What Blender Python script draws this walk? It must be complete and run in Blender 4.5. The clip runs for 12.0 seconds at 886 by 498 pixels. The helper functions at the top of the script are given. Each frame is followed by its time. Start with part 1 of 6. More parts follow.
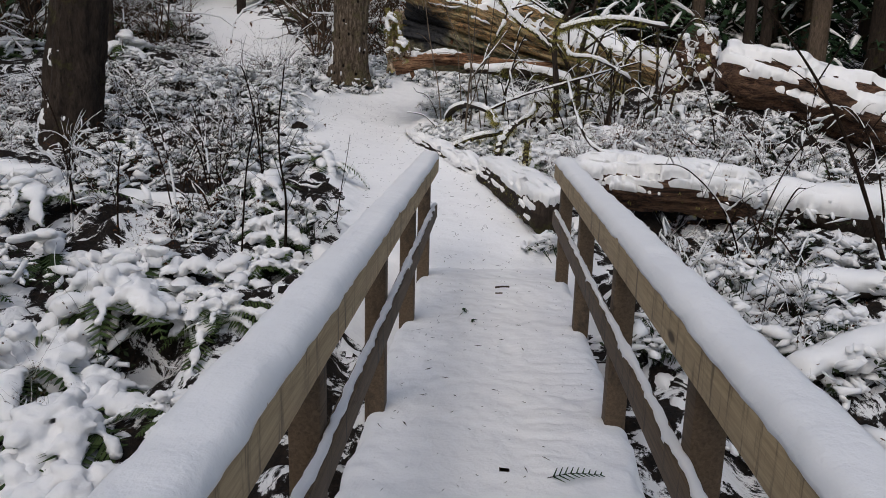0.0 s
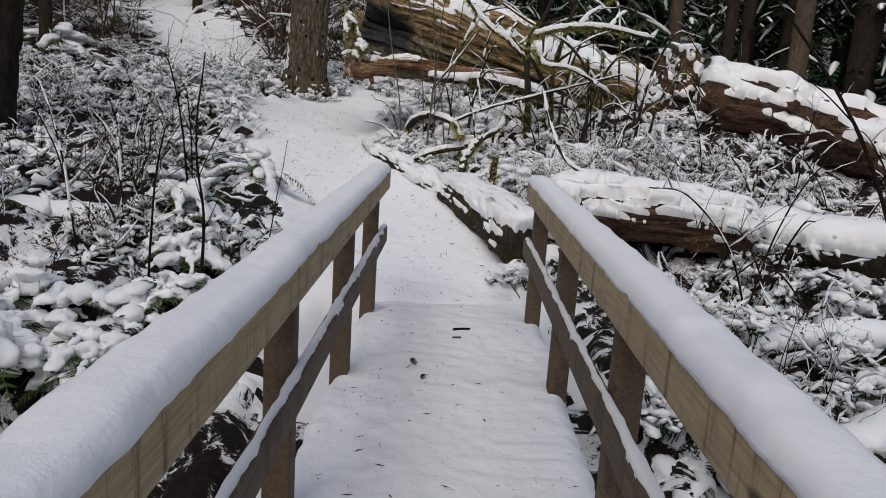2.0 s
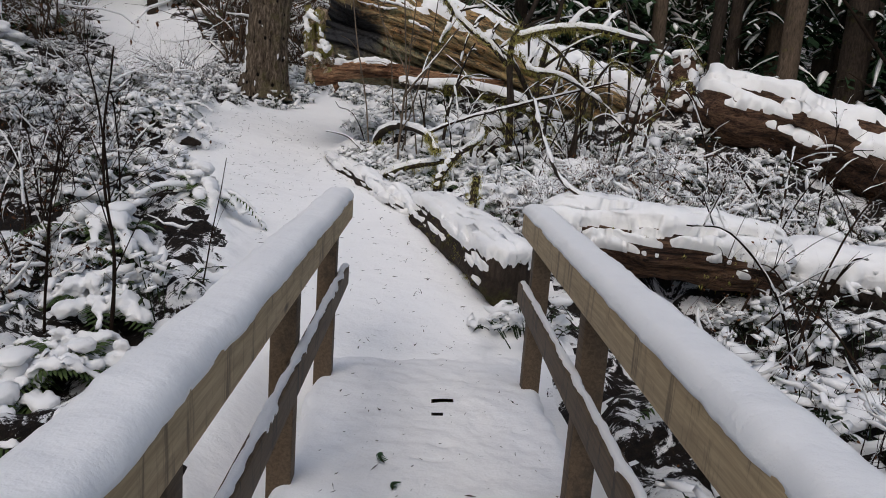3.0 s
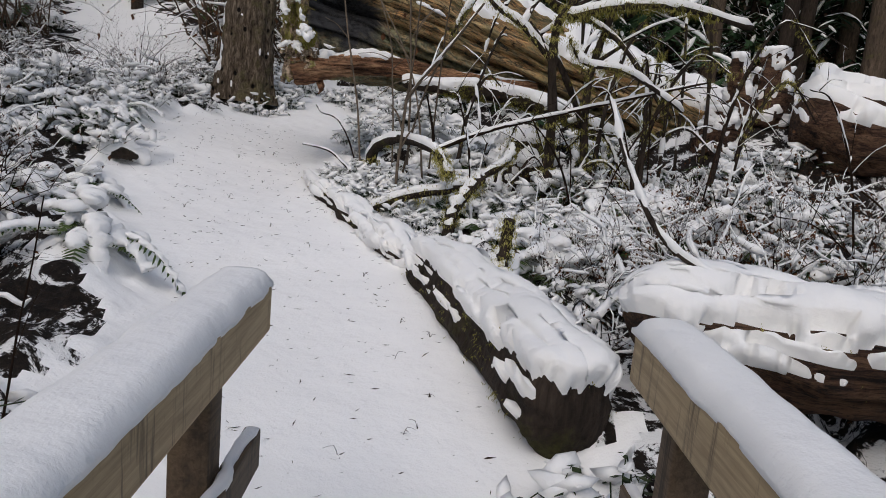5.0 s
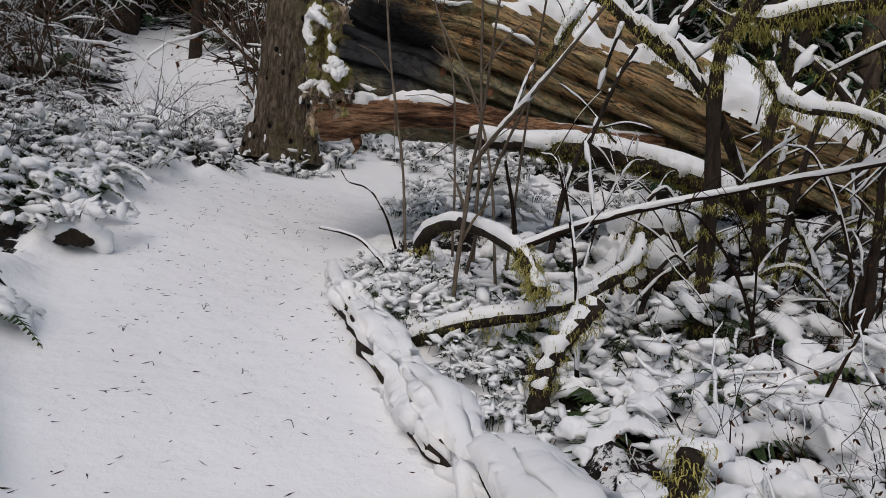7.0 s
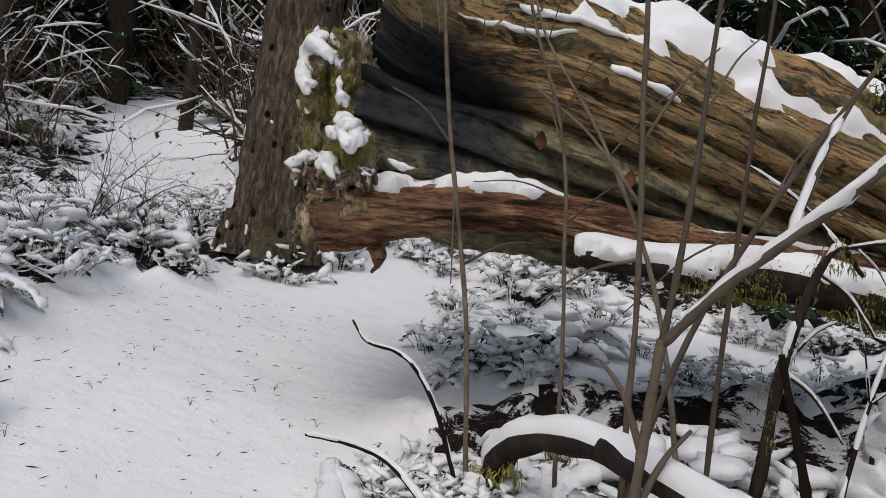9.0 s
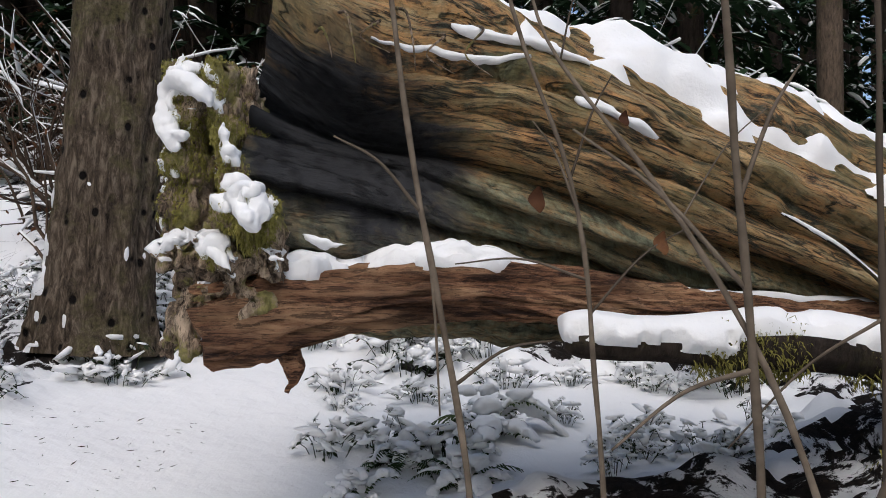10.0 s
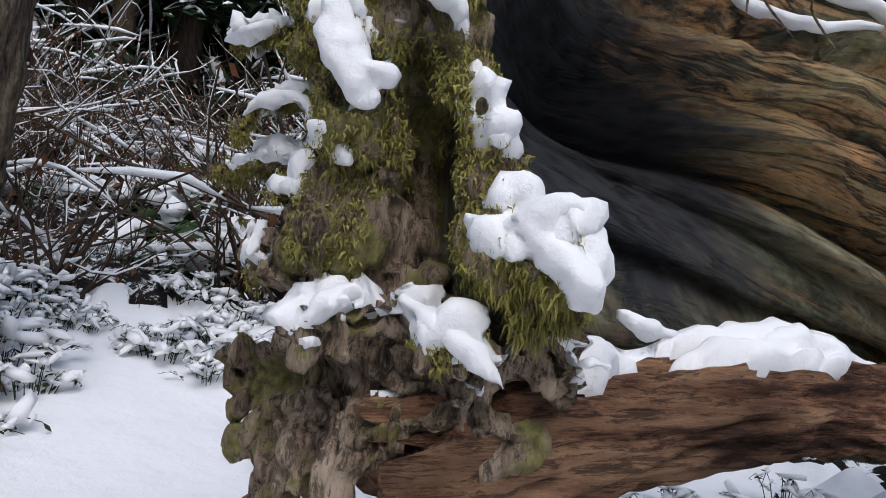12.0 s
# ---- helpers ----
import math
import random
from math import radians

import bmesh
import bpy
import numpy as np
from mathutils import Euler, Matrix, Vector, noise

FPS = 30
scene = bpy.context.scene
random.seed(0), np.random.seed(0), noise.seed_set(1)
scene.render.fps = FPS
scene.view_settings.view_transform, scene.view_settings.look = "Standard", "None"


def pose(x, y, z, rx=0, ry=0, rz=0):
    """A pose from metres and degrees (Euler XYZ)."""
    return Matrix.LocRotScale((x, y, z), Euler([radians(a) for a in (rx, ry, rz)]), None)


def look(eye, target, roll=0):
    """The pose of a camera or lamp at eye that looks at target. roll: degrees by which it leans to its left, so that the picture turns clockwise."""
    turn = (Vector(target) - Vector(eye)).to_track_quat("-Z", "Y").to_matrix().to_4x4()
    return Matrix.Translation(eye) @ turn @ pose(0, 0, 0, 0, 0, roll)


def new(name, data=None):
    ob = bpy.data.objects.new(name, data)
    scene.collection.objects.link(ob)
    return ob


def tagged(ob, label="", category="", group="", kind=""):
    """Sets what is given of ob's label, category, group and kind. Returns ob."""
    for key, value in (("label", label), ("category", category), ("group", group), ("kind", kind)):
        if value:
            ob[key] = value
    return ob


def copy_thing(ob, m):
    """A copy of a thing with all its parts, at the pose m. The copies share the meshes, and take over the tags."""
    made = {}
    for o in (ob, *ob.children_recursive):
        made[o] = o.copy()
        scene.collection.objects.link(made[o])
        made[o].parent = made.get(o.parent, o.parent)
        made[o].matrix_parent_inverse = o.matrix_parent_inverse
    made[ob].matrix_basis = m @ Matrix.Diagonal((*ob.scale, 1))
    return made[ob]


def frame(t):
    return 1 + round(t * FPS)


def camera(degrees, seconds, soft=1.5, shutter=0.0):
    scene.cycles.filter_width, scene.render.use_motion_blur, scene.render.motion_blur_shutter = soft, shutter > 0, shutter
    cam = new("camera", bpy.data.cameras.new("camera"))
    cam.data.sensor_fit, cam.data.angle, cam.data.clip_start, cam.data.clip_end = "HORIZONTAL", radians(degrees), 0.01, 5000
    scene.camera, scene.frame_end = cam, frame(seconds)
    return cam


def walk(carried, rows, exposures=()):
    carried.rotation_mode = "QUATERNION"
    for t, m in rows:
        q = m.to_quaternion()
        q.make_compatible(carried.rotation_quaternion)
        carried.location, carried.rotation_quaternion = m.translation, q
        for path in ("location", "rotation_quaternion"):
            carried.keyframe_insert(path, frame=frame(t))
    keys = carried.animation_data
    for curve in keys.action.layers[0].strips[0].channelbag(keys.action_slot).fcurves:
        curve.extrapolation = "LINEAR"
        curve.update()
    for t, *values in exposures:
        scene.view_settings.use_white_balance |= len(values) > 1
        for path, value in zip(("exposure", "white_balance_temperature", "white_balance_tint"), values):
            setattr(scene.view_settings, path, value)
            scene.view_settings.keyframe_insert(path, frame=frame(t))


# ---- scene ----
cam = camera(62.1, 12.0, soft=0.9)
PATH = [
    (0, (0.161, 0.353, 1.461), (0.146, 2.303, 1.017), 1.5),
    (0.5, (0.159, 0.46, 1.449), (0.16, 2.411, 1.009), 2.5),
    (1, (0.241, 0.654, 1.407), (0.247, 2.61, 0.989), 3.0),
    (1.5, (0.264, 0.921, 1.376), (0.307, 2.88, 0.976), 3.6),
    (2, (0.238, 1.282, 1.359), (0.321, 3.241, 0.962), 3.8),
    (2.5, (0.241, 1.791, 1.351), (0.368, 3.749, 0.961), 3.8),
    (2.7, (0.233, 1.982, 1.372), (0.384, 3.939, 0.989), 3.8),
    (4.3, (0.314, 3.55, 1.323), (0.478, 5.515, 0.986), 5.3),
    (4.5, (0.343, 3.807, 1.333), (0.496, 5.771, 0.984), 5.2),
    (5, (0.369, 4.362, 1.331), (0.501, 6.328, 0.99), 5.3),
    (5.5, (0.408, 4.924, 1.356), (0.492, 6.899, 1.05), 5.4),
    (6, (0.419, 5.476, 1.394), (0.464, 7.457, 1.126), 5.3),
    (6.5, (0.438, 5.984, 1.417), (0.429, 7.969, 1.173), 5.3),
    (7, (0.426, 6.521, 1.452), (0.338, 8.506, 1.227), 5.4),
    (7.2, (0.392, 6.721, 1.476), (0.274, 8.706, 1.259), 5.5),
    (8.8, (0.071, 8.312, 1.583), (-0.087, 10.306, 1.548), 7.3),
    (9, (-0.018, 8.53, 1.621), (-0.128, 10.527, 1.61), 6.7),
    (9.5, (-0.242, 8.911, 1.699), (-0.154, 10.909, 1.741), 4.0),
    (10, (-0.405, 9.281, 1.759), (-0.049, 11.245, 1.892), 1.3),
    (10.5, (-0.494, 9.624, 1.818), (0.041, 11.545, 1.969), 0.6),
    (11, (-0.717, 9.948, 1.866), (-0.025, 11.819, 2.001), 1.4),
    (11.5, (-0.855, 10.12, 1.844), (-0.213, 12.008, 2.008), 4.1),
    (12, (-1.082, 10.548, 1.912), (-0.211, 12.342, 2.064), 4.8),
]
walk(cam, [(t, look(eye, target, roll)) for t, eye, target, roll in PATH], exposures=[(0, -0.36, 6500, 10), (3, -0.36, 6500, 10), (5, -0.4, 6500, 10), (7, -0.45, 6500, 10), (9, -0.22, 6450, 10), (9.5, -0.24, 6400, 10), (10, 0.05, 6300, 10), (10.5, 0.22, 6200, 10), (11, 0.12, 6000, 11), (12, 0.08, 5900, 11)])

# ---- light: an overcast winter day under open forest ----
world = bpy.data.worlds.new("overcast")
scene.world = world
world.use_nodes = True
wn = world.node_tree
sky = wn.nodes.new("ShaderNodeTexSky")
sky.sky_type, sky.sun_disc = "NISHITA", False
sky.sun_elevation, sky.sun_rotation = radians(42), radians(200)
sky.air_density, sky.dust_density, sky.ozone_density = 1.0, 2.5, 1.0
bg = wn.nodes["Background"]
wn.links.new(sky.outputs[0], bg.inputs[0])
bg.inputs[1].default_value = 0.15
sun = new("sun", bpy.data.lights.new("sun", "SUN"))
sun.data.energy, sun.data.angle, sun.data.color = 1.45, radians(50), (1.0, 0.955, 0.905)
sun.matrix_world = look((-1.8, -4.2, 11), (0, 2, 0))

# ---- noise, meshes and parts ----
def hashed(ix, iy, iz, seed):
    n = (ix.astype(np.int64) * 73856093) ^ (iy.astype(np.int64) * 19349663) ^ (iz.astype(np.int64) * 83492791) ^ (seed * 2654435761)
    n = (n ^ (n >> 13)) * 1274126177 & 0xFFFFFFFF
    n = (n ^ (n >> 16)) & 0xFFFF
    return n / 32767.5 - 1.0


def vn(p, s=1.0, seed=0):
    """Smooth value noise, -1 to 1, at the points p times s."""
    q = np.asarray(p, float).reshape(-1, 3) * s
    i = np.floor(q)
    f = q - i
    u = f * f * (3 - 2 * f)
    total = 0
    for a in (0, 1):
        for b in (0, 1):
            for c in (0, 1):
                w = (u[:, 0] if a else 1 - u[:, 0]) * (u[:, 1] if b else 1 - u[:, 1]) * (u[:, 2] if c else 1 - u[:, 2])
                total = total + w * hashed(i[:, 0] + a, i[:, 1] + b, i[:, 2] + c, seed)
    return total


def fbm(p, s=1.0, octaves=3, seed=0):
    return sum(vn(p, s * 2 ** k, seed + k) / 2 ** k for k in range(octaves))


class Mesh:
    """Collects vertices and faces with a material slot for each face."""

    def __init__(self):
        self.v, self.f, self.m, self.n = [], [], [], 0

    def add(self, verts, faces, slot=0):
        verts = np.asarray(verts, float).reshape(-1, 3)
        self.v.append(verts)
        for block in faces if isinstance(faces, list) else [faces]:
            block = np.asarray(block, int)
            self.f.append(block + self.n)
            self.m.append(np.full(len(block), slot))
        self.n += len(verts)
        return self

    def joined(self, other, m=None, slot=None):
        """Adds a copy of another Mesh at the pose m."""
        if other.n == 0:
            return self
        v = np.concatenate(other.v)
        if m is not None:
            a = np.array(m)
            v = v @ a[:3, :3].T + a[:3, 3]
        self.v.append(v)
        for block, k in zip(other.f, other.m):
            self.f.append(block + self.n)
            self.m.append(k if slot is None else np.full(len(block), slot))
        self.n += len(v)
        return self

    def data(self, name, *materials, smooth=True, uv=None):
        me = bpy.data.meshes.new(name)
        verts = np.concatenate(self.v)
        loops = np.concatenate([b.ravel() for b in self.f])
        sizes = np.concatenate([np.full(len(b), b.shape[1]) for b in self.f])
        me.vertices.add(len(verts))
        me.vertices.foreach_set("co", verts.astype(np.float32).ravel())
        me.loops.add(len(loops))
        me.loops.foreach_set("vertex_index", loops.astype(np.int32))
        me.polygons.add(len(sizes))
        me.polygons.foreach_set("loop_start", (np.cumsum(sizes) - sizes).astype(np.int32))
        me.polygons.foreach_set("material_index", np.concatenate(self.m).astype(np.int32))
        me.polygons.foreach_set("use_smooth", np.full(len(sizes), smooth))
        for m in materials:
            me.materials.append(m)
        if uv is not None:
            layer = me.uv_layers.new(name="grain")
            layer.data.foreach_set("uv", np.asarray(uv, np.float32)[loops].ravel())
        me.update(calc_edges=True)
        me.validate()
        return me


def part(name, mesh, material, parent=None, label="", smooth=True):
    """Links a Mesh (or ready mesh data) as one object under a thing or part."""
    materials = material if isinstance(material, (tuple, list)) else (material,)
    if isinstance(mesh, Mesh) and not mesh.n:
        return None
    data = mesh.data(name, *materials, smooth=smooth) if isinstance(mesh, Mesh) else mesh
    ob = new(name, data)
    ob.parent = parent
    if name in ("snow", "moss", "brushwood", "fronds", "dead_foliage", "crown", "limb_wood", "foliage"):
        ob["kind"] = "stuff"
    if label:
        ob["label"] = label
    return ob


def thing(name, label, category, group="", kind="", at=None):
    ob = new(name)
    ob.empty_display_size = 0.1
    if at is not None:
        ob.matrix_world = at if isinstance(at, Matrix) else Matrix.Translation(at)
    return tagged(ob, label, category, group, kind)


def spline(points, n):
    """n points along a smooth curve through the given ones."""
    p = np.asarray(points, float)
    if len(p) == 2:
        return p[0] + (p[1] - p[0]) * np.linspace(0, 1, n)[:, None]
    p = np.vstack([2 * p[0] - p[1], p, 2 * p[-1] - p[-2]])
    out = []
    for t in np.linspace(0, len(p) - 3 - 1e-6, n):
        i = int(t)
        u = t - i
        a, b, c, d = p[i:i + 4]
        out.append(0.5 * (2 * b + (c - a) * u + (2 * a - 5 * b + 4 * c - d) * u * u + (3 * b - a - 3 * c + d) * u ** 3))
    return np.array(out)


def grid(path, radii, sides, flat=1.0):
    """Rings round a path: an array (rings, sides, 3) and the outward ways. Angle 0 points up."""
    p = np.asarray(path, float)
    r = np.broadcast_to(np.asarray(radii, float), (len(p),))
    t = np.gradient(p, axis=0)
    t /= np.linalg.norm(t, axis=1)[:, None] + 1e-9
    ref = np.array([0, 0, 1.0]) if abs(t[:, 2]).mean() < 0.8 else np.array([0, -1.0, 0])
    a = np.cross(t, ref)
    a /= np.linalg.norm(a, axis=1)[:, None] + 1e-9
    b = np.cross(a, t)
    ang = np.linspace(0, 2 * np.pi, sides, endpoint=False)
    out = np.sin(ang)[None, :, None] * a[:, None] + np.cos(ang)[None, :, None] * b[:, None] * flat
    return p[:, None] + out * r[:, None, None], out


def skin(rows, sides, ends=True):
    i, j = np.meshgrid(np.arange(rows - 1), np.arange(sides), indexing="ij")
    k = (j + 1) % sides
    f = [np.stack([i * sides + j, (i + 1) * sides + j, (i + 1) * sides + k, i * sides + k], -1).reshape(-1, 4)]
    if ends:
        f.append(np.arange(sides)[None, :])
        f.append((rows - 1) * sides + np.arange(sides)[None, ::-1])
    return f


def tube(mesh, path, radii, sides=4, slot=0, ends=True):
    g, _ = grid(path, radii, sides)
    mesh.add(g, skin(len(path), sides, ends), slot)
    return g


def snow_on(mesh, g, high=0.03, start=0.35, rough=0.6, scale=12.0, seed=0, slot=0, inside=0.006, gap=0.0, lift=0.5):
    """A ragged cover of snow over the upward part of a ring grid g."""
    rows, sides = g.shape[:2]
    nx = np.roll(g, -1, 1) - np.roll(g, 1, 1)
    ny = np.gradient(g, axis=0)
    nrm = np.cross(nx, ny)
    nrm /= np.linalg.norm(nrm, axis=2)[..., None] + 1e-9
    c = g.mean(1, keepdims=True)
    flip = np.sign(((g - c) * nrm).sum(2).mean())
    nrm *= flip if flip else 1
    n = fbm(g, scale, 2, seed).reshape(rows, sides)
    big = vn(g, scale * 0.3, seed + 9).reshape(rows, sides)
    t = (nrm[..., 2] - start) / (1 - start)
    fray = rough * (1 - 0.75 * np.clip(t * 1.6, 0, 1))   # ragged at the rim, smooth on top
    t = t + fray * n + gap * (big - 0.2)
    t = t + 0.8 * fray * vn(g, scale * 3.1, seed + 21).reshape(rows, sides)
    t = np.clip(t, -1, 1)
    high = high * (1 + 0.22 * vn(g + 0.4 * g[..., [1, 2, 0]], scale * 0.5, seed + 13).reshape(rows, sides) + 0.04 * vn(g, scale * 4.0, seed + 14).reshape(rows, sides))
    thick = np.where(t > 0, high * np.sqrt(np.clip(t * 2.4, 0, 1)), -inside * 2)
    way = nrm + np.array([0, 0, lift])
    way /= np.linalg.norm(way, axis=2)[..., None]
    v = g + way * thick[..., None]
    v[0] = v[0] * 0.4 + g[0].mean(0) * 0.6
    v[-1] = v[-1] * 0.4 + g[-1].mean(0) * 0.6
    mesh.add(v, skin(rows, sides), slot)


def normals_of(v, faces):
    n = np.zeros_like(v)
    for f in faces:
        k = np.cross(v[f[:, 2]] - v[f[:, 0]], v[f[:, -1]] - v[f[:, 1]])
        for c in range(f.shape[1]):
            np.add.at(n, f[:, c], k)
    return n / (np.linalg.norm(n, axis=1)[:, None] + 1e-12)


def snow_shell(mesh, v, faces, high=0.03, start=0.5, rough=0.4, scale=9.0, seed=0, gap=0.0, inside=0.012):
    """Snow lying on the upward faces of any closed surface; high may differ from point to point."""
    n = normals_of(v, faces)
    t = (n[:, 2] - start) / (1 - start) + rough * fbm(v, scale, 3, seed) + gap * vn(v, scale * 0.35, seed + 5)
    way = n + np.array([0, 0, 0.6])
    way /= np.linalg.norm(way, axis=1)[:, None]
    thick = np.where(t > 0, high * np.sqrt(np.clip(t, 0, 1)) * (1 + 0.3 * vn(v, scale * 2.2, seed + 7)), -inside)
    mesh.add(v + way * thick[:, None], [f[(t[f] > 0).any(1)] for f in faces])


def fused(mesh, voxel):
    """One closed skin round all the pieces of a Mesh: points and faces."""
    ob = new("fusing", mesh.data("fusing"))
    mod = ob.modifiers.new("skin", "REMESH")
    mod.mode, mod.voxel_size = "VOXEL", voxel
    got = ob.evaluated_get(bpy.context.evaluated_depsgraph_get()).to_mesh()
    v = np.zeros(len(got.vertices) * 3)
    got.vertices.foreach_get("co", v)
    f = np.array([list(p.vertices) for p in got.polygons])
    ob.to_mesh_clear()
    bpy.data.objects.remove(ob)
    return v.reshape(-1, 3), f


def icos(level):
    bm = bmesh.new()
    bmesh.ops.create_icosphere(bm, subdivisions=level, radius=1)
    v = np.array([x.co for x in bm.verts])
    f = np.array([[x.index for x in y.verts] for y in bm.faces])
    bm.free()
    return v, f


BALLS = {k: icos(k) for k in (1, 2, 3)}


def blob(mesh, centre, size, level=2, rough=0.25, scale=None, seed=0, slot=0):
    """An uneven lump."""
    v, f = BALLS[level]
    size = np.broadcast_to(np.asarray(size, float), (3,))
    k = 1 + rough * fbm(v + seed * 7.3, 1.1, 2, seed) + 0.04 * vn(v + seed, 6.0, seed)
    mesh.add(v * k[:, None] * size + np.asarray(centre, float), f, slot)


def slab(mesh, x0, x1, y0, y1, z0, z1, soft=0.006, slot=0, nudge=0.0):
    """A board with chamfered edges."""
    bm = bmesh.new()
    bmesh.ops.create_cube(bm, size=1, matrix=Matrix.LocRotScale(((x0 + x1) / 2, (y0 + y1) / 2, (z0 + z1) / 2), None, (x1 - x0, y1 - y0, z1 - z0)))
    if soft:
        bmesh.ops.bevel(bm, geom=bm.edges[:], offset=soft, segments=2, affect="EDGES", profile=0.5)
    bm.verts.index_update()
    v = np.array([x.co for x in bm.verts])
    if nudge:
        v = v + nudge * np.stack([vn(v, 3, 5), vn(v, 3, 6), vn(v, 3, 7)], -1)
    base = mesh.n
    mesh.v.append(v)
    for face in bm.faces:
        mesh.f.append(np.array([[x.index for x in face.verts]]) + base)
        mesh.m.append(np.array([slot]))
    mesh.n += len(v)
    bm.free()


# ---- materials ----
class Nodes:
    def __init__(self, name, uv=False):
        self.mat = bpy.data.materials.new(name)
        self.mat.use_nodes = True
        self.t = self.mat.node_tree
        self.b = self.t.nodes["Principled BSDF"]
        self.coord = self.t.nodes.new("ShaderNodeTexCoord").outputs["UV" if uv else "Object"]
        self.rand = self.t.nodes.new("ShaderNodeObjectInfo").outputs["Random"]

    def link(self, a, b):
        self.t.links.new(a, b)

    def noise(self, scale, detail=4, rough=0.6, stretch=None, distort=0.0):
        n = self.t.nodes.new("ShaderNodeTexNoise")
        n.inputs["Scale"].default_value, n.inputs["Detail"].default_value = scale, detail
        n.inputs["Roughness"].default_value, n.inputs["Distortion"].default_value = rough, distort
        if stretch:
            m = self.t.nodes.new("ShaderNodeMapping")
            m.inputs["Scale"].default_value = stretch
            self.link(self.coord, m.inputs[0])
            self.link(m.outputs[0], n.inputs["Vector"])
        else:
            self.link(self.coord, n.inputs["Vector"])
        return n.outputs["Fac"]

    def cells(self, scale, stretch=None):
        n = self.t.nodes.new("ShaderNodeTexVoronoi")
        n.inputs["Scale"].default_value = scale
        m = self.t.nodes.new("ShaderNodeMapping")
        m.inputs["Scale"].default_value = stretch or (1, 1, 1)
        self.link(self.coord, m.inputs[0])
        self.link(m.outputs[0], n.inputs["Vector"])
        return n.outputs["Distance"]

    def ramp(self, fac, *stops):
        r = self.t.nodes.new("ShaderNodeValToRGB")
        while len(r.color_ramp.elements) < len(stops):
            r.color_ramp.elements.new(0.5)
        for e, (at, colour) in zip(r.color_ramp.elements, stops):
            e.position = at
            e.color = (*colour, 1) if isinstance(colour, tuple) else (colour, colour, colour, 1)
        self.link(fac, r.inputs[0])
        return r.outputs[0]

    def mix(self, fac, a, b):
        m = self.t.nodes.new("ShaderNodeMix")
        m.data_type = "RGBA"
        for value, slot in ((fac, m.inputs[0]), (a, m.inputs[6]), (b, m.inputs[7])):
            if isinstance(value, (int, float)):
                slot.default_value = value
            elif isinstance(value, tuple):
                slot.default_value = (*value, 1)
            else:
                self.link(value, slot)
        return m.outputs[2]

    def bump(self, height, strength=0.5, distance=0.01):
        n = self.t.nodes.new("ShaderNodeBump")
        n.inputs["Strength"].default_value, n.inputs["Distance"].default_value = strength, distance
        self.link(height, n.inputs["Height"])
        old = self.b.inputs["Normal"]
        if old.is_linked:
            self.link(old.links[0].from_socket, n.inputs["Normal"])
        self.link(n.outputs[0], old)

    def done(self, colour, rough=0.8, spec=0.3):
        if isinstance(colour, tuple):
            self.b.inputs["Base Color"].default_value = (*colour, 1)
        else:
            self.link(colour, self.b.inputs["Base Color"])
        if isinstance(rough, (int, float)):
            self.b.inputs["Roughness"].default_value = rough
        else:
            self.link(rough, self.b.inputs["Roughness"])
        self.b.inputs["Specular IOR Level"].default_value = spec
        return self.mat


def snow_material():
    n = Nodes("snow")
    c = n.ramp(n.noise(2.2, 5), (0.3, (0.82, 0.82, 0.822)), (0.7, (0.875, 0.872, 0.868)))
    n.bump(n.noise(11, 5, 0.6), 0.3, 0.03)
    n.bump(n.noise(42, 4, 0.7), 0.25, 0.010)
    n.bump(n.noise(150, 3, 0.7), 0.25, 0.003)
    return n.done(c, 0.75, 0.2)


def trail_material():
    """Ground snow: clean on the path, with litter and needles showing through in specks."""
    n = Nodes("ground_snow")
    clean = n.ramp(n.noise(1.1, 5), (0.3, (0.85, 0.85, 0.852)), (0.7, (0.9, 0.897, 0.895)))
    speck = n.ramp(n.noise(38, 3, 0.75), (0.70, 0.0), (0.74, 1.0))
    where = n.ramp(n.noise(0.9, 3), (0.45, 0.0), (0.62, 1.0))
    m = n.t.nodes.new("ShaderNodeMath")
    m.operation = "MULTIPLY"
    n.link(speck, m.inputs[0])
    n.link(where, m.inputs[1])
    c = n.mix(m.outputs[0], clean, (0.16, 0.13, 0.10))
    n.bump(n.noise(9, 5, 0.6), 0.35, 0.04)
    n.bump(n.noise(90, 3, 0.7), 0.4, 0.005)
    return n.done(c, 0.75, 0.2)


def patchy_material():
    """Thin snow over a mat of dark litter and low stalks that shows through in ragged patches."""
    n = Nodes("patchy_snow")
    litter = n.ramp(n.noise(30, 5, 0.7), (0.35, (0.004, 0.003, 0.0025)), (0.6, (0.016, 0.011, 0.008)), (0.75, (0.05, 0.034, 0.02)))
    patch = n.ramp(n.noise(3.4, 8, 0.74, None, 0.6), (0.505, 0.0), (0.535, 1.0))
    c = n.mix(patch, litter, (0.82, 0.82, 0.822))
    n.bump(n.noise(3.4, 8, 0.7, None, 0.6), 0.8, 0.08)
    n.bump(n.noise(45, 4, 0.7), 0.5, 0.01)
    return n.done(c, 0.8, 0.2)


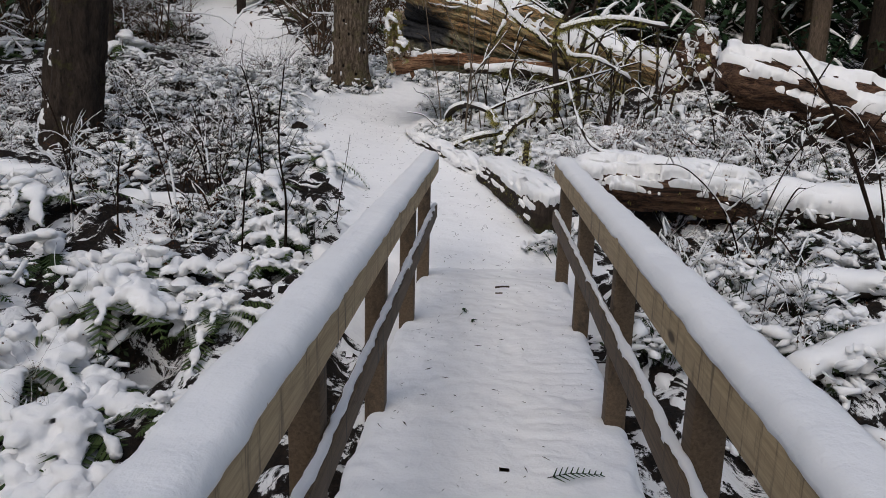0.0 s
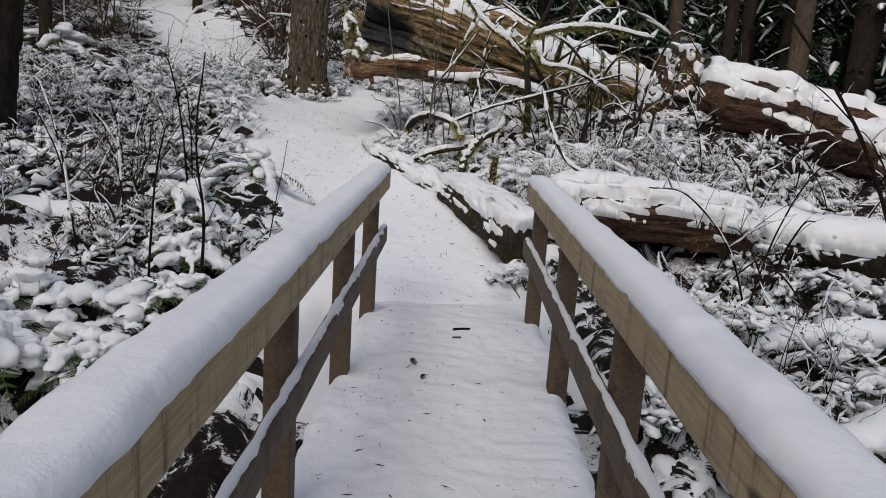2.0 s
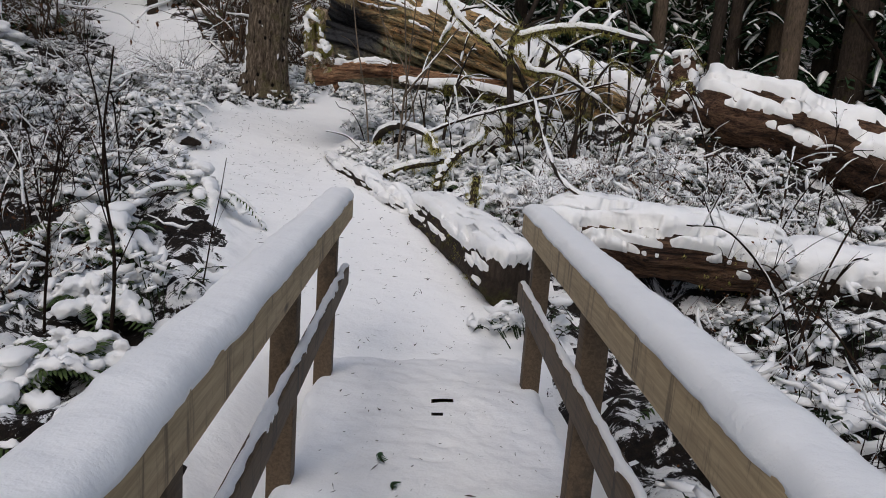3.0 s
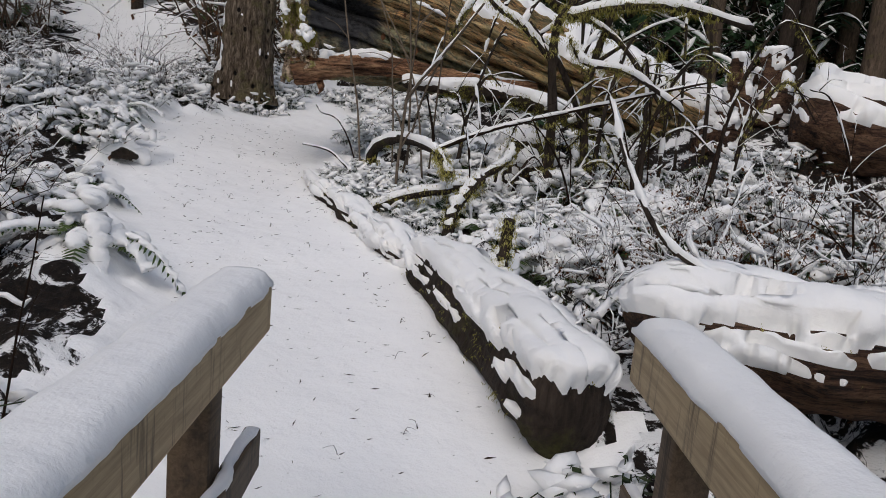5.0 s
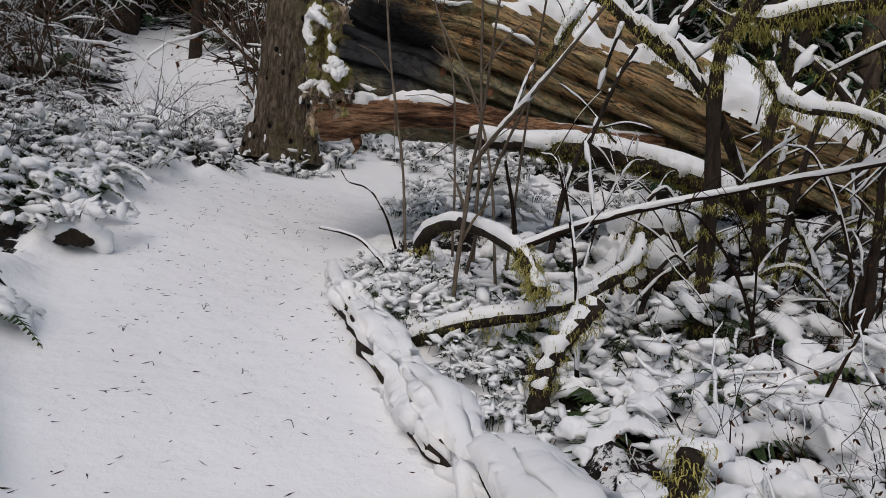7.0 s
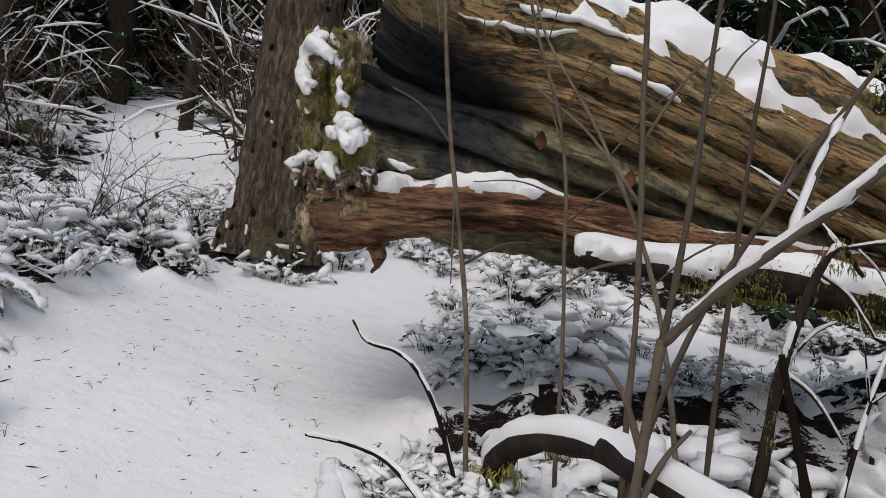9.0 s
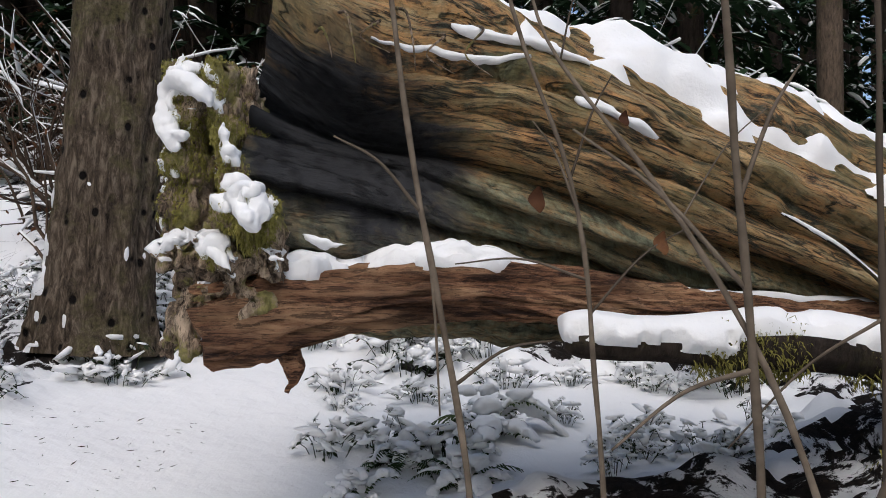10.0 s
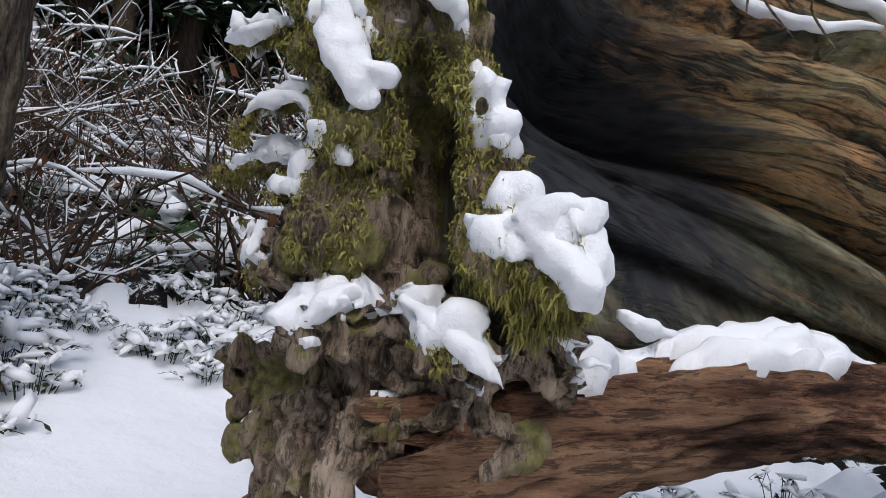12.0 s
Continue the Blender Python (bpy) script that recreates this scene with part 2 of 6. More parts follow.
def lumber_material(name, dark, light, wet):
    n = Nodes(name)
    grain = n.noise(6, 6, 0.65, (14, 0.7, 14), 0.6)
    c = n.ramp(grain, (0.25, dark), (0.6, light), (0.8, tuple(x * 1.15 for x in light)))
    stain = n.ramp(n.noise(3.0, 6, 0.75, (1, 6, 0.5)), (0.53, 0.0), (0.62, 0.9))
    c = n.mix(stain, c, wet)
    knots = n.ramp(n.cells(2.6, (1, 0.5, 1.4)), (0.035, 1.0), (0.07, 0.0))
    c = n.mix(knots, c, tuple(x * 0.35 for x in dark))
    n.bump(grain, 0.4, 0.004)
    return n.done(c, 0.75, 0.25)


def bark_material(name, dark, light, moss=None, amount=0.5, stretch=(9, 9, 2.2), scale=3.0, deep=0.03):
    n = Nodes(name)
    ridges = n.noise(scale, 7, 0.7, stretch, 0.4)
    c = n.ramp(ridges, (0.3, dark), (0.68, light))
    c = n.mix(n.ramp(n.noise(1.6, 3), (0.4, 0.0), (0.75, 0.6)), c, tuple(0.6 * a + 0.1 * b for a, b in zip(dark, light)))
    if moss:
        patch = n.ramp(n.noise(3.2, 6, 0.7), (1 - amount - 0.08, 0.0), (1 - amount + 0.1, 1.0))
        c = n.mix(patch, c, n.ramp(n.noise(45, 3), (0.3, tuple(0.45 * x for x in moss)), (0.7, moss)))
    n.bump(ridges, 0.9, deep)
    n.bump(n.noise(60, 4), 0.5, 0.006)
    return n.done(c, 0.9, 0.15)


def plain_material(name, a, b, scale=20.0, rough=0.75):
    n = Nodes(name)
    c = n.mix(n.ramp(n.noise(scale, 4), (0.3, 0.0), (0.7, 1.0)), a, b)
    c = n.mix(n.rand, c, tuple(0.75 * x for x in a))
    n.bump(n.noise(scale * 4, 3), 0.3, 0.003)
    return n.done(c, rough, 0.08)


SNOW = snow_material()
TRAIL = trail_material()
PATCHY = patchy_material()
LUMBER = lumber_material("rail_timber", (0.27, 0.19, 0.105), (0.48, 0.36, 0.21), (0.17, 0.125, 0.075))
DARK_LUMBER = lumber_material("post_timber", (0.06, 0.041, 0.028), (0.135, 0.095, 0.06), (0.045, 0.035, 0.027))
BARK = bark_material("fir_bark", (0.035, 0.026, 0.019), (0.17, 0.125, 0.09), (0.16, 0.15, 0.05), 0.35)
BARK_DARK = bark_material("wet_bark", (0.010, 0.008, 0.0065), (0.065, 0.048, 0.037), (0.09, 0.085, 0.028), 0.36)
TWIG = plain_material("twig_bark", (0.016, 0.010, 0.007), (0.045, 0.029, 0.019), 30, 0.9)
BROWN_TWIG = plain_material("brown_twig_bark", (0.055, 0.038, 0.027), (0.14, 0.10, 0.072), 30, 0.9)
STEM = plain_material("pale_stem_bark", (0.10, 0.078, 0.058), (0.22, 0.175, 0.13), 18)
DEAD_LEAF = plain_material("dead_leaf", (0.07, 0.03, 0.016), (0.19, 0.09, 0.04), 25)
FERN = plain_material("fern_green", (0.035, 0.06, 0.022), (0.085, 0.115, 0.04), 18, 0.6)
LEAF = plain_material("evergreen_leaf", (0.016, 0.026, 0.013), (0.048, 0.064, 0.028), 22, 0.5)
NEEDLE = plain_material("fir_needle", (0.02, 0.045, 0.022), (0.055, 0.10, 0.045), 12, 0.6)
MOSS = plain_material("moss", (0.22, 0.20, 0.05), (0.55, 0.49, 0.16), 26, 0.95)

# ---- the lie of the land ----
TRACKS = [[(0.25, 5.6), (0.1, 7.6), (-0.35, 9.0), (-1.15, 10.9), (-1.4, 12.5)],
          [(-3.9, 16.2), (-4.5, 18), (-7.5, 23.5)],
          [(-1.3, 12.0), (-1.0, 13.4), (-0.75, 15.4)],
          [(-1.0, 12.7), (0.3, 13.3), (1.6, 13.6)],
          [(0.2, -1.0), (0.1, -4), (-0.5, -14)]]


def track_distance(x, y):
    best = np.full(np.shape(x), 99.0)
    for line in TRACKS:
        for (ax, ay), (bx, by) in zip(line, line[1:]):
            dx, dy = bx - ax, by - ay
            u = np.clip(((x - ax) * dx + (y - ay) * dy) / (dx * dx + dy * dy), 0, 1)
            best = np.minimum(best, np.hypot(x - ax - u * dx, y - ay - u * dy))
    return best


def step(a, b, x):
    u = np.clip((x - a) / (b - a), 0, 1)
    return u * u * (3 - 2 * u)


def bump_at(x, y, cx, cy, sx, sy):
    return np.exp(-((x - cx) / sx) ** 2 - ((y - cy) / sy) ** 2)


def ground(x, y):
    """Height of the snow at x, y (arrays or numbers)."""
    x, y = np.broadcast_arrays(np.asarray(x, float), np.asarray(y, float))
    z = np.interp(y, [-30, 6.0, 8.8, 11.5, 14.5, 18, 23, 35, 60, 120, 400], [-0.05, 0.0, 0.40, 0.71, 1.22, 2.0, 3.4, 7.0, 15.0, 26.0, 30.0])
    z = z - 0.75 * np.exp(-((y - 2.3) / 1.95) ** 2)
    # the creek bed to either side, the mound under the stumps, the dip by the far log
    z = z - 0.28 * bump_at(x, y, 2.0, 6.4, 1.3, 0.6) + 0.75 * bump_at(x, y, 3.9, 11.4, 1.6, 1.5) + 0.25 * bump_at(x, y, 2.6, 8.8, 0.8, 0.9)
    z = z - 0.3 * bump_at(x, y, 5.2, 9.0, 1.2, 0.9) + 0.12 * bump_at(x, y, 0.6, 10.3, 0.7, 0.8) - 0.25 * bump_at(x, y, 1.25, 10.0, 0.35, 0.4)
    z = z + 0.3 * bump_at(x, y, -3.0, 12.2, 1.4, 1.6) - 0.12 * bump_at(x, y, -2.6, 5.0, 1.3, 1.4) - 1.6 * step(7, 16, x) * step(8, 16, y)
    p = np.stack([x, y, 0 * x], -1).reshape(-1, 3)
    d = track_distance(x, y)
    wild = step(0.72, 1.15, d + 0.12 * vn(p, 2.0, 3).reshape(x.shape))
    rough = (0.10 * np.abs(vn(p, 1.5, 11)) + 0.085 * np.abs(vn(p, 3.4, 12)) + 0.05 * np.abs(vn(p, 7.5, 13))).reshape(x.shape)
    calm = (0.02 * vn(p, 1.2, 14) + 0.007 * vn(p, 5, 15) + 0.004 * vn(p, 14, 16)).reshape(x.shape)
    z = z + wild * rough * 1.5 + calm * (1 - 0.5 * wild)
    # a dark hollow under the ferns, and clear space below the deck
    z = z - 0.4 * bump_at(x, y, -1.7, 4.45, 0.3, 0.22)
    u, v = x - 0.0495 * y, y + 0.0495 * x
    under = step(-0.75, -0.5, u) * (1 - step(0.9, 1.15, u)) * (1 - step(6.0, 6.35, v)) * step(-3.2, -2.6, v)
    return z * (1 - under) + np.minimum(z, -0.2) * under


def put(x, y, sink=0.03, turn=0.0, size=1.0, lean=(0, 0)):
    return Matrix.LocRotScale((x, y, float(ground(x, y)) - sink), Euler((lean[0], lean[1], turn)), (size, size, size))


def spaced(lo, hi, fine, reach):
    inner = np.arange(lo, hi, fine)
    out, d = [], fine
    a = hi
    while a < reach:
        out.append(a)
        d *= 1.13
        a += d
    left, d, a = [], fine, lo - fine
    while a > -reach:
        left.append(a)
        d *= 1.13
        a -= d
    return np.concatenate([left[::-1], inner, out])


xs, ys = spaced(-3.2, 3.8, 0.04, 420), spaced(0.5, 15.6, 0.045, 420)
gx, gy = np.meshgrid(xs, ys, indexing="ij")
gmesh = Mesh()
gi, gj = np.meshgrid(np.arange(len(xs) - 1), np.arange(len(ys) - 1), indexing="ij")
ny = len(ys)
flat_z = ground(gx, gy)
faces = np.stack([gi * ny + gj, (gi + 1) * ny + gj, (gi + 1) * ny + gj + 1, gi * ny + gj + 1], -1).reshape(-1, 4)
mx, my = gx.ravel()[faces[:, 0]], gy.ravel()[faces[:, 0]]
mp = np.stack([mx, my, 0 * mx], -1)
wild = (track_distance(mx, my) + 0.22 * vn(mp, 3.0, 51) + 0.15 * vn(mp, 9.0, 52) > 1.08) & (track_distance(mx, my) > 0.98)
gmesh.add(np.stack([gx, gy, flat_z], -1), faces[~wild], 0)
gmesh.add(np.zeros((0, 3)), [])
gmesh.f.append(faces[wild])
gmesh.m.append(np.full(int(wild.sum()), 1))
tagged(part("ground", gmesh, (TRAIL, PATCHY)), "forest floor and trail under fresh white snow", "ground", kind="structure")

# ---- the footbridge: local x across, y along ----
BRIDGE = pose(0, 0, 0, 0, 0, -2.83)
LEFT, RIGHT = (-0.384, -0.244), (0.664, 0.804)
V0 = -2.6


def timber(x0, x1, y0, y1, z0, z1, soft=0.006):
    m = Mesh()
    slab(m, x0, x1, y0, y1, z0, z1, soft)
    return m


def snow_strip(x0, x1, y0, y1, z, high, seed, over=0.008, fine=0.02, round_end=0.03, ragged=0.006):
    """A soft cushion of snow along the top of a board."""
    m = Mesh()
    us = np.linspace(0, 1, 9)
    vs = np.arange(y0, y1 + fine, fine)
    rows = []
    for v in vs:
        p = np.array([[0, v, 0]])
        wob = ragged * np.array([vn(p, 9, seed)[0] + 0.6 * vn(p, 30, seed + 4)[0], vn(p, 9, seed + 1)[0] + 0.6 * vn(p, 30, seed + 5)[0]])
        a, b = x0 - over + wob[0], x1 + over + wob[1]
        e = min(1.0, (y1 - v) / round_end, (v - y0) / round_end)
        e = math.sqrt(max(0.02, 1 - (1 - e) ** 2))
        h = high * e * (1 + 0.14 * vn(p, 2.5, seed + 2)[0] + 0.10 * vn(p, 8, seed + 3)[0])
        prof = np.sqrt(np.clip(1 - np.abs(us * 2 - 1) ** 3.2, 0.0, 1))
        top = z + h * prof
        rows.append(np.concatenate([np.stack([a + (b - a) * us, np.full(9, v), top], -1), [[b, v, z - 0.012], [(a + b) / 2, v, z - 0.014], [a, v, z - 0.012]]]))
    g = np.array(rows)
    g[..., 2] += np.where(g[..., 2] > z + 0.004, 0.003 * vn(g, 22, seed + 7).reshape(g.shape[:2]), 0)
    m.add(g, skin(len(g), g.shape[1]))
    return m


bridge = thing("footbridge", "narrow timber footbridge with snow-covered deck and handrails", "bridge", at=BRIDGE)
for side, (x0, x1), posts, far in (("l", LEFT, (5.9, 4.77, 3.48, 2.22, 0.95, -0.3, -1.55), 6.235), ("r", RIGHT, (5.87, 4.68, 3.43, 2.2, 0.95, -0.3, -1.55), 6.09)):
    part("handrail", timber(x0, x1, V0, far, 0.752, 0.882, 0.008), LUMBER, bridge, "weathered tan timber handrail")
    part("snow", snow_strip(x0, x1, V0, far + 0.005, 0.882, 0.040, 31 if side == "l" else 47, ragged=0.004, over=0.004), SNOW, bridge, "fresh snow on the handrail")
    inner = x1 if side == "l" else x0
    a, b = (inner - 0.042, inner) if side == "l" else (inner, inner + 0.042)
    part("midrail", timber(a, b, V0, far - 0.05, 0.395, 0.505, 0.005), DARK_LUMBER, bridge, "dark wet timber lower rail")
    part("snow", snow_strip(a + 0.006, b - 0.006, V0, far - 0.056, 0.505, 0.013, 63 if side == "l" else 71, over=0.0, ragged=0.006), SNOW, bridge)
    c = (x0 + x1) / 2
    for v in posts:
        o = -0.012 if side == "l" else 0.012
        part("post", timber(c - 0.045 + o, c + 0.045 + o, v - 0.045, v + 0.045, -0.42, 0.75, 0.005), DARK_LUMBER, bridge)
    part("stringer", timber(c - 0.05 + (0.12 if side == "l" else -0.12), c + 0.04 + (0.12 if side == "l" else -0.12), V0, 6.2, -0.33, -0.1, 0.006), DARK_LUMBER, bridge)

# deck boards, all of one make
board = timber(-0.33, 0.76, -0.068, 0.068, -0.092, -0.052, 0.004).data("deck_board", DARK_LUMBER)
k, v = 0, V0 + 0.07
while v < 6.2:
    b = part("deck_board", board, DARK_LUMBER, bridge)
    b.matrix_basis = pose(0.008 * math.sin(k * 2.1), v, 0.002 * math.sin(k * 3.7))
    v += 0.146
    k += 1


# snow lying on the deck, sagging a little over each joint and worn by boots
def deck_snow():
    m = Mesh()
    us = np.linspace(-0.37, 0.80, 90)
    vs = np.arange(V0, 6.45, 0.0146)
    u, v = np.meshgrid(us, vs, indexing="ij")
    p = np.stack([u, v, 0 * u], -1).reshape(-1, 3)
    joint = np.abs(((v - V0) / 0.146) % 1.0 - 0.0)
    joint = np.minimum(joint, 1 - joint) * 0.146
    groove = np.exp(-(joint / 0.016) ** 2) * np.clip(vn(p * np.array([1, 0.35, 1]), 4.5, 5).reshape(u.shape) * 1.8 - 0.5, 0, 1) * step(0.05, 0.3, u) * (1 - step(0.55, 0.75, u))
    z = 0.010 * fbm(p, 3, 3, 8).reshape(u.shape) + 0.006 * vn(p, 14, 9).reshape(u.shape) - 0.011 * groove
    tread = np.clip(vn(p, 6.5, 21).reshape(u.shape) - 0.35, 0, 1) * np.exp(-((u - 0.35) / 0.22) ** 2)
    z = z - 0.022 * tread + 0.004 * np.clip(vn(p, 45, 22).reshape(u.shape), 0, 1) * (tread > 0.02)
    wob = 0.02 * vn(p * np.array([0, 1, 0]), 4, 24).reshape(u.shape) + 0.012 * vn(p * np.array([0, 1, 0]), 13, 25).reshape(u.shape)
    edge = np.minimum(u - wob + 0.37, 0.80 - u + wob)
    z = z - 0.075 * (1 - np.sqrt(np.clip(1 - (1 - np.clip(edge / 0.07, 0, 1)) ** 2, 0, 1)))
    z = z - 0.05 * step(5.6, 6.5, v)
    n = len(vs)
    i, j = np.meshgrid(np.arange(len(us) - 1), np.arange(n - 1), indexing="ij")
    g = np.stack([u, v, z], -1)
    f = np.stack([i * n + j, (i + 1) * n + j, (i + 1) * n + j + 1, i * n + j + 1], -1).reshape(-1, 4)
    # here and there the snow has dropped through a joint and left a dark slot
    slot = np.exp(-(joint / 0.006) ** 2) * np.clip(vn(p * np.array([1, 1.6, 1]), 4.2, 6).reshape(u.shape) * 2.2 - 0.95, 0, 1) * step(0.1, 0.3, u) * (1 - step(0.6, 0.72, u))
    m.add(g, f[(slot.ravel()[f] > 0.5).sum(1) < 2])
    return m


tagged(part("deck_snow", deck_snow(), TRAIL), "trodden fresh snow lying over the deck boards", "snow", kind="structure").matrix_world = BRIDGE

# ---- logs, trunks and roots ----
def log_wood_material():
    """Old fallen trunk: brown, orange and grey-green streaks along the grain, charred black in the hollow.
    The grain runs by the uv map: u along the trunk in metres, v round it from 0 to 1."""
    n = Nodes("old_log_wood", uv=True)
    streak = n.noise(2.2, 8, 0.7, (1.1, 22, 1), 0.35)
    fine = n.noise(9, 6, 0.7, (1.0, 20, 1), 0.3)
    c = n.ramp(streak, (0.40, (0.02, 0.013, 0.009)), (0.43, (0.26, 0.135, 0.06)), (0.48, (0.60, 0.33, 0.13)), (0.52, (0.40, 0.25, 0.11)), (0.56, (0.50, 0.36, 0.18)), (0.61, (0.66, 0.42, 0.19)))
    c = n.mix(n.ramp(fine, (0.39, 0.85), (0.45, 0.0)), c, (0.03, 0.022, 0.015))
    hair = n.noise(16, 6, 0.75, (1.0, 34, 1), 0.25)
    c = n.mix(n.ramp(hair, (0.41, 0.6), (0.45, 0.0)), c, (0.05, 0.033, 0.02))
    c = n.mix(n.ramp(n.noise(26, 6, 0.75, (1, 5, 1)), (0.54, 0.0), (0.64, 0.4)), c, (0.10, 0.08, 0.055))
    crack = n.noise(3.4, 5, 0.6, (0.55, 15, 1), 0.8)
    c = n.mix(n.ramp(crack, (0.478, 0.0), (0.495, 0.95), (0.505, 0.95), (0.522, 0.0)), c, (0.008, 0.006, 0.005))
    blotch = n.ramp(n.noise(2.6, 6, 0.7, (1, 4, 1)), (0.48, 0.0), (0.6, 0.6))
    c = n.mix(blotch, c, n.ramp(n.noise(34, 5, 0.7, (1, 5, 1)), (0.38, (0.07, 0.062, 0.026)), (0.62, (0.26, 0.225, 0.09))))
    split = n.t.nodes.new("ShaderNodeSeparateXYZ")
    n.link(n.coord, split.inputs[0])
    # lower part of the face: darker olive-grey, and more lichen
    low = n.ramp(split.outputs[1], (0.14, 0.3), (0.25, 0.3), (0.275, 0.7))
    low_olive = n.ramp(split.outputs[1], (0.26, 0.0), (0.285, 0.6))
    c = n.mix(low_olive, c, n.ramp(fine, (0.38, (0.03, 0.029, 0.018)), (0.6, (0.18, 0.17, 0.10))))
    spots = n.ramp(n.noise(11, 8, 0.8, (1, 7, 1)), (0.42, 0.0), (0.54, 0.85))
    m = n.t.nodes.new("ShaderNodeMath")
    m.operation = "MULTIPLY"
    n.link(low, m.inputs[0])
    n.link(spots, m.inputs[1])
    c = n.mix(m.outputs[0], c, n.ramp(n.noise(30, 4, 0.6, (1, 4, 1)), (0.36, (0.05, 0.058, 0.032)), (0.64, (0.3, 0.33, 0.22))))
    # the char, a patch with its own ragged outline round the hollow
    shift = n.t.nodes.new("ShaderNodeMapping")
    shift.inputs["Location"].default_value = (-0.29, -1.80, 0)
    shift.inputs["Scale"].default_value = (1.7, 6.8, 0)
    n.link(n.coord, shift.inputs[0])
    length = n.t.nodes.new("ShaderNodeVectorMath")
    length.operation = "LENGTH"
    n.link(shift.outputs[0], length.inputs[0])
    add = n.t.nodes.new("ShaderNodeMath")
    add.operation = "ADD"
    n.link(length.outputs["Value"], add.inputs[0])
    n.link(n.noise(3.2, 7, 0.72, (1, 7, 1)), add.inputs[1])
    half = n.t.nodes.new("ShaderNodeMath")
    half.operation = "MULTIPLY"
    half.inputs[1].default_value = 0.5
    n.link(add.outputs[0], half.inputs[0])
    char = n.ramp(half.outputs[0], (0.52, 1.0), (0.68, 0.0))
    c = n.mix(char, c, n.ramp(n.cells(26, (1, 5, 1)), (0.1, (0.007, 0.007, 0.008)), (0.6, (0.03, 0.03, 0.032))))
    n.bump(n.noise(40, 5, 0.75, (1.0, 12, 1), 0.2), 0.8, 0.008)
    n.bump(n.ramp(crack, (0.47, 1.0), (0.497, 0.0), (0.503, 0.0), (0.53, 1.0)), 0.9, 0.03)
    n.bump(streak, 0.9, 0.03)
    n.bump(hair, 0.7, 0.008)
    n.bump(fine, 0.7, 0.01)
    n.bump(n.cells(26, (1, 5, 1)), 0.35, 0.012)
    return n.done(c, 0.8, 0.3)


def rotten_material(name, dark, mid, light, stretch=(0.8, 6, 9), moss=False):
    n = Nodes(name)
    streak = n.noise(1.9, 10, 0.78, stretch, 0.25)
    c = n.ramp(streak, (0.40, dark), (0.47, mid), (0.6, light))
    c = n.mix(n.ramp(n.noise(9, 8, 0.8, stretch, 0.4), (0.44, 0.75), (0.5, 0.0)), c, dark)
    c = n.mix(n.ramp(n.noise(2.5, 4), (0.45, 0.0), (0.7, 0.7)), c, dark)
    if moss:
        c = n.mix(n.ramp(n.noise(6, 6, 0.7), (0.5, 0.0), (0.57, 0.85)), c, n.ramp(n.noise(60, 4), (0.3, (0.15, 0.14, 0.04)), (0.7, (0.42, 0.38, 0.12))))
    n.bump(streak, 1.0, 0.035)
    n.bump(n.noise(70, 4, 0.7), 0.6, 0.008)
    return n.done(c, 0.85, 0.25)


LOGWOOD = log_wood_material()
ROT = rotten_material("rotten_red_wood", (0.014, 0.009, 0.007), (0.09, 0.046, 0.028), (0.2, 0.115, 0.068))
SLABWOOD = rotten_material("torn_red_wood", (0.035, 0.018, 0.012), (0.33, 0.16, 0.085), (0.6, 0.36, 0.2))
ROOTWOOD = rotten_material("gnarled_root_wood", (0.05, 0.036, 0.025), (0.36, 0.26, 0.18), (0.66, 0.52, 0.38), (9, 9, 2.4), True)


def trunk_mesh(points, radii, sides=28, rings=60, flute=0.06, rough=0.03, seed=0, scale=3.0, blunt=0.0):
    """A tapered trunk or log with flutes and lumps."""
    p = spline(points, rings)
    r = np.interp(np.linspace(0, 1, rings), np.linspace(0, 1, len(radii)), radii)
    if blunt:
        u = np.linspace(0, 1, rings)
        r = r * np.sqrt(np.clip(1 - np.clip(1 - np.minimum(u, 1 - u) / blunt, 0, 1) ** 2, 0.05, 1))
    g, out = grid(p, r, sides)
    ang = np.linspace(0, 2 * np.pi, sides, endpoint=False)
    c = np.stack([np.cos(ang) * 1.6, np.sin(ang) * 1.6, 0 * ang], -1)
    q = c[None] + np.array([0, 0, 1.0]) * np.linspace(0, 3, rings)[:, None, None] * 0.7
    k = flute * vn(q, 2.0, seed).reshape(rings, sides) + 0.6 * flute * vn(q, 5.0, seed + 1).reshape(rings, sides)
    k = k * r[:, None] + rough * fbm(g, scale, 3, seed + 2).reshape(rings, sides)
    return g + out * k[..., None]


def solid(g, slot=0):
    return Mesh().add(g, skin(*g.shape[:2]), slot)


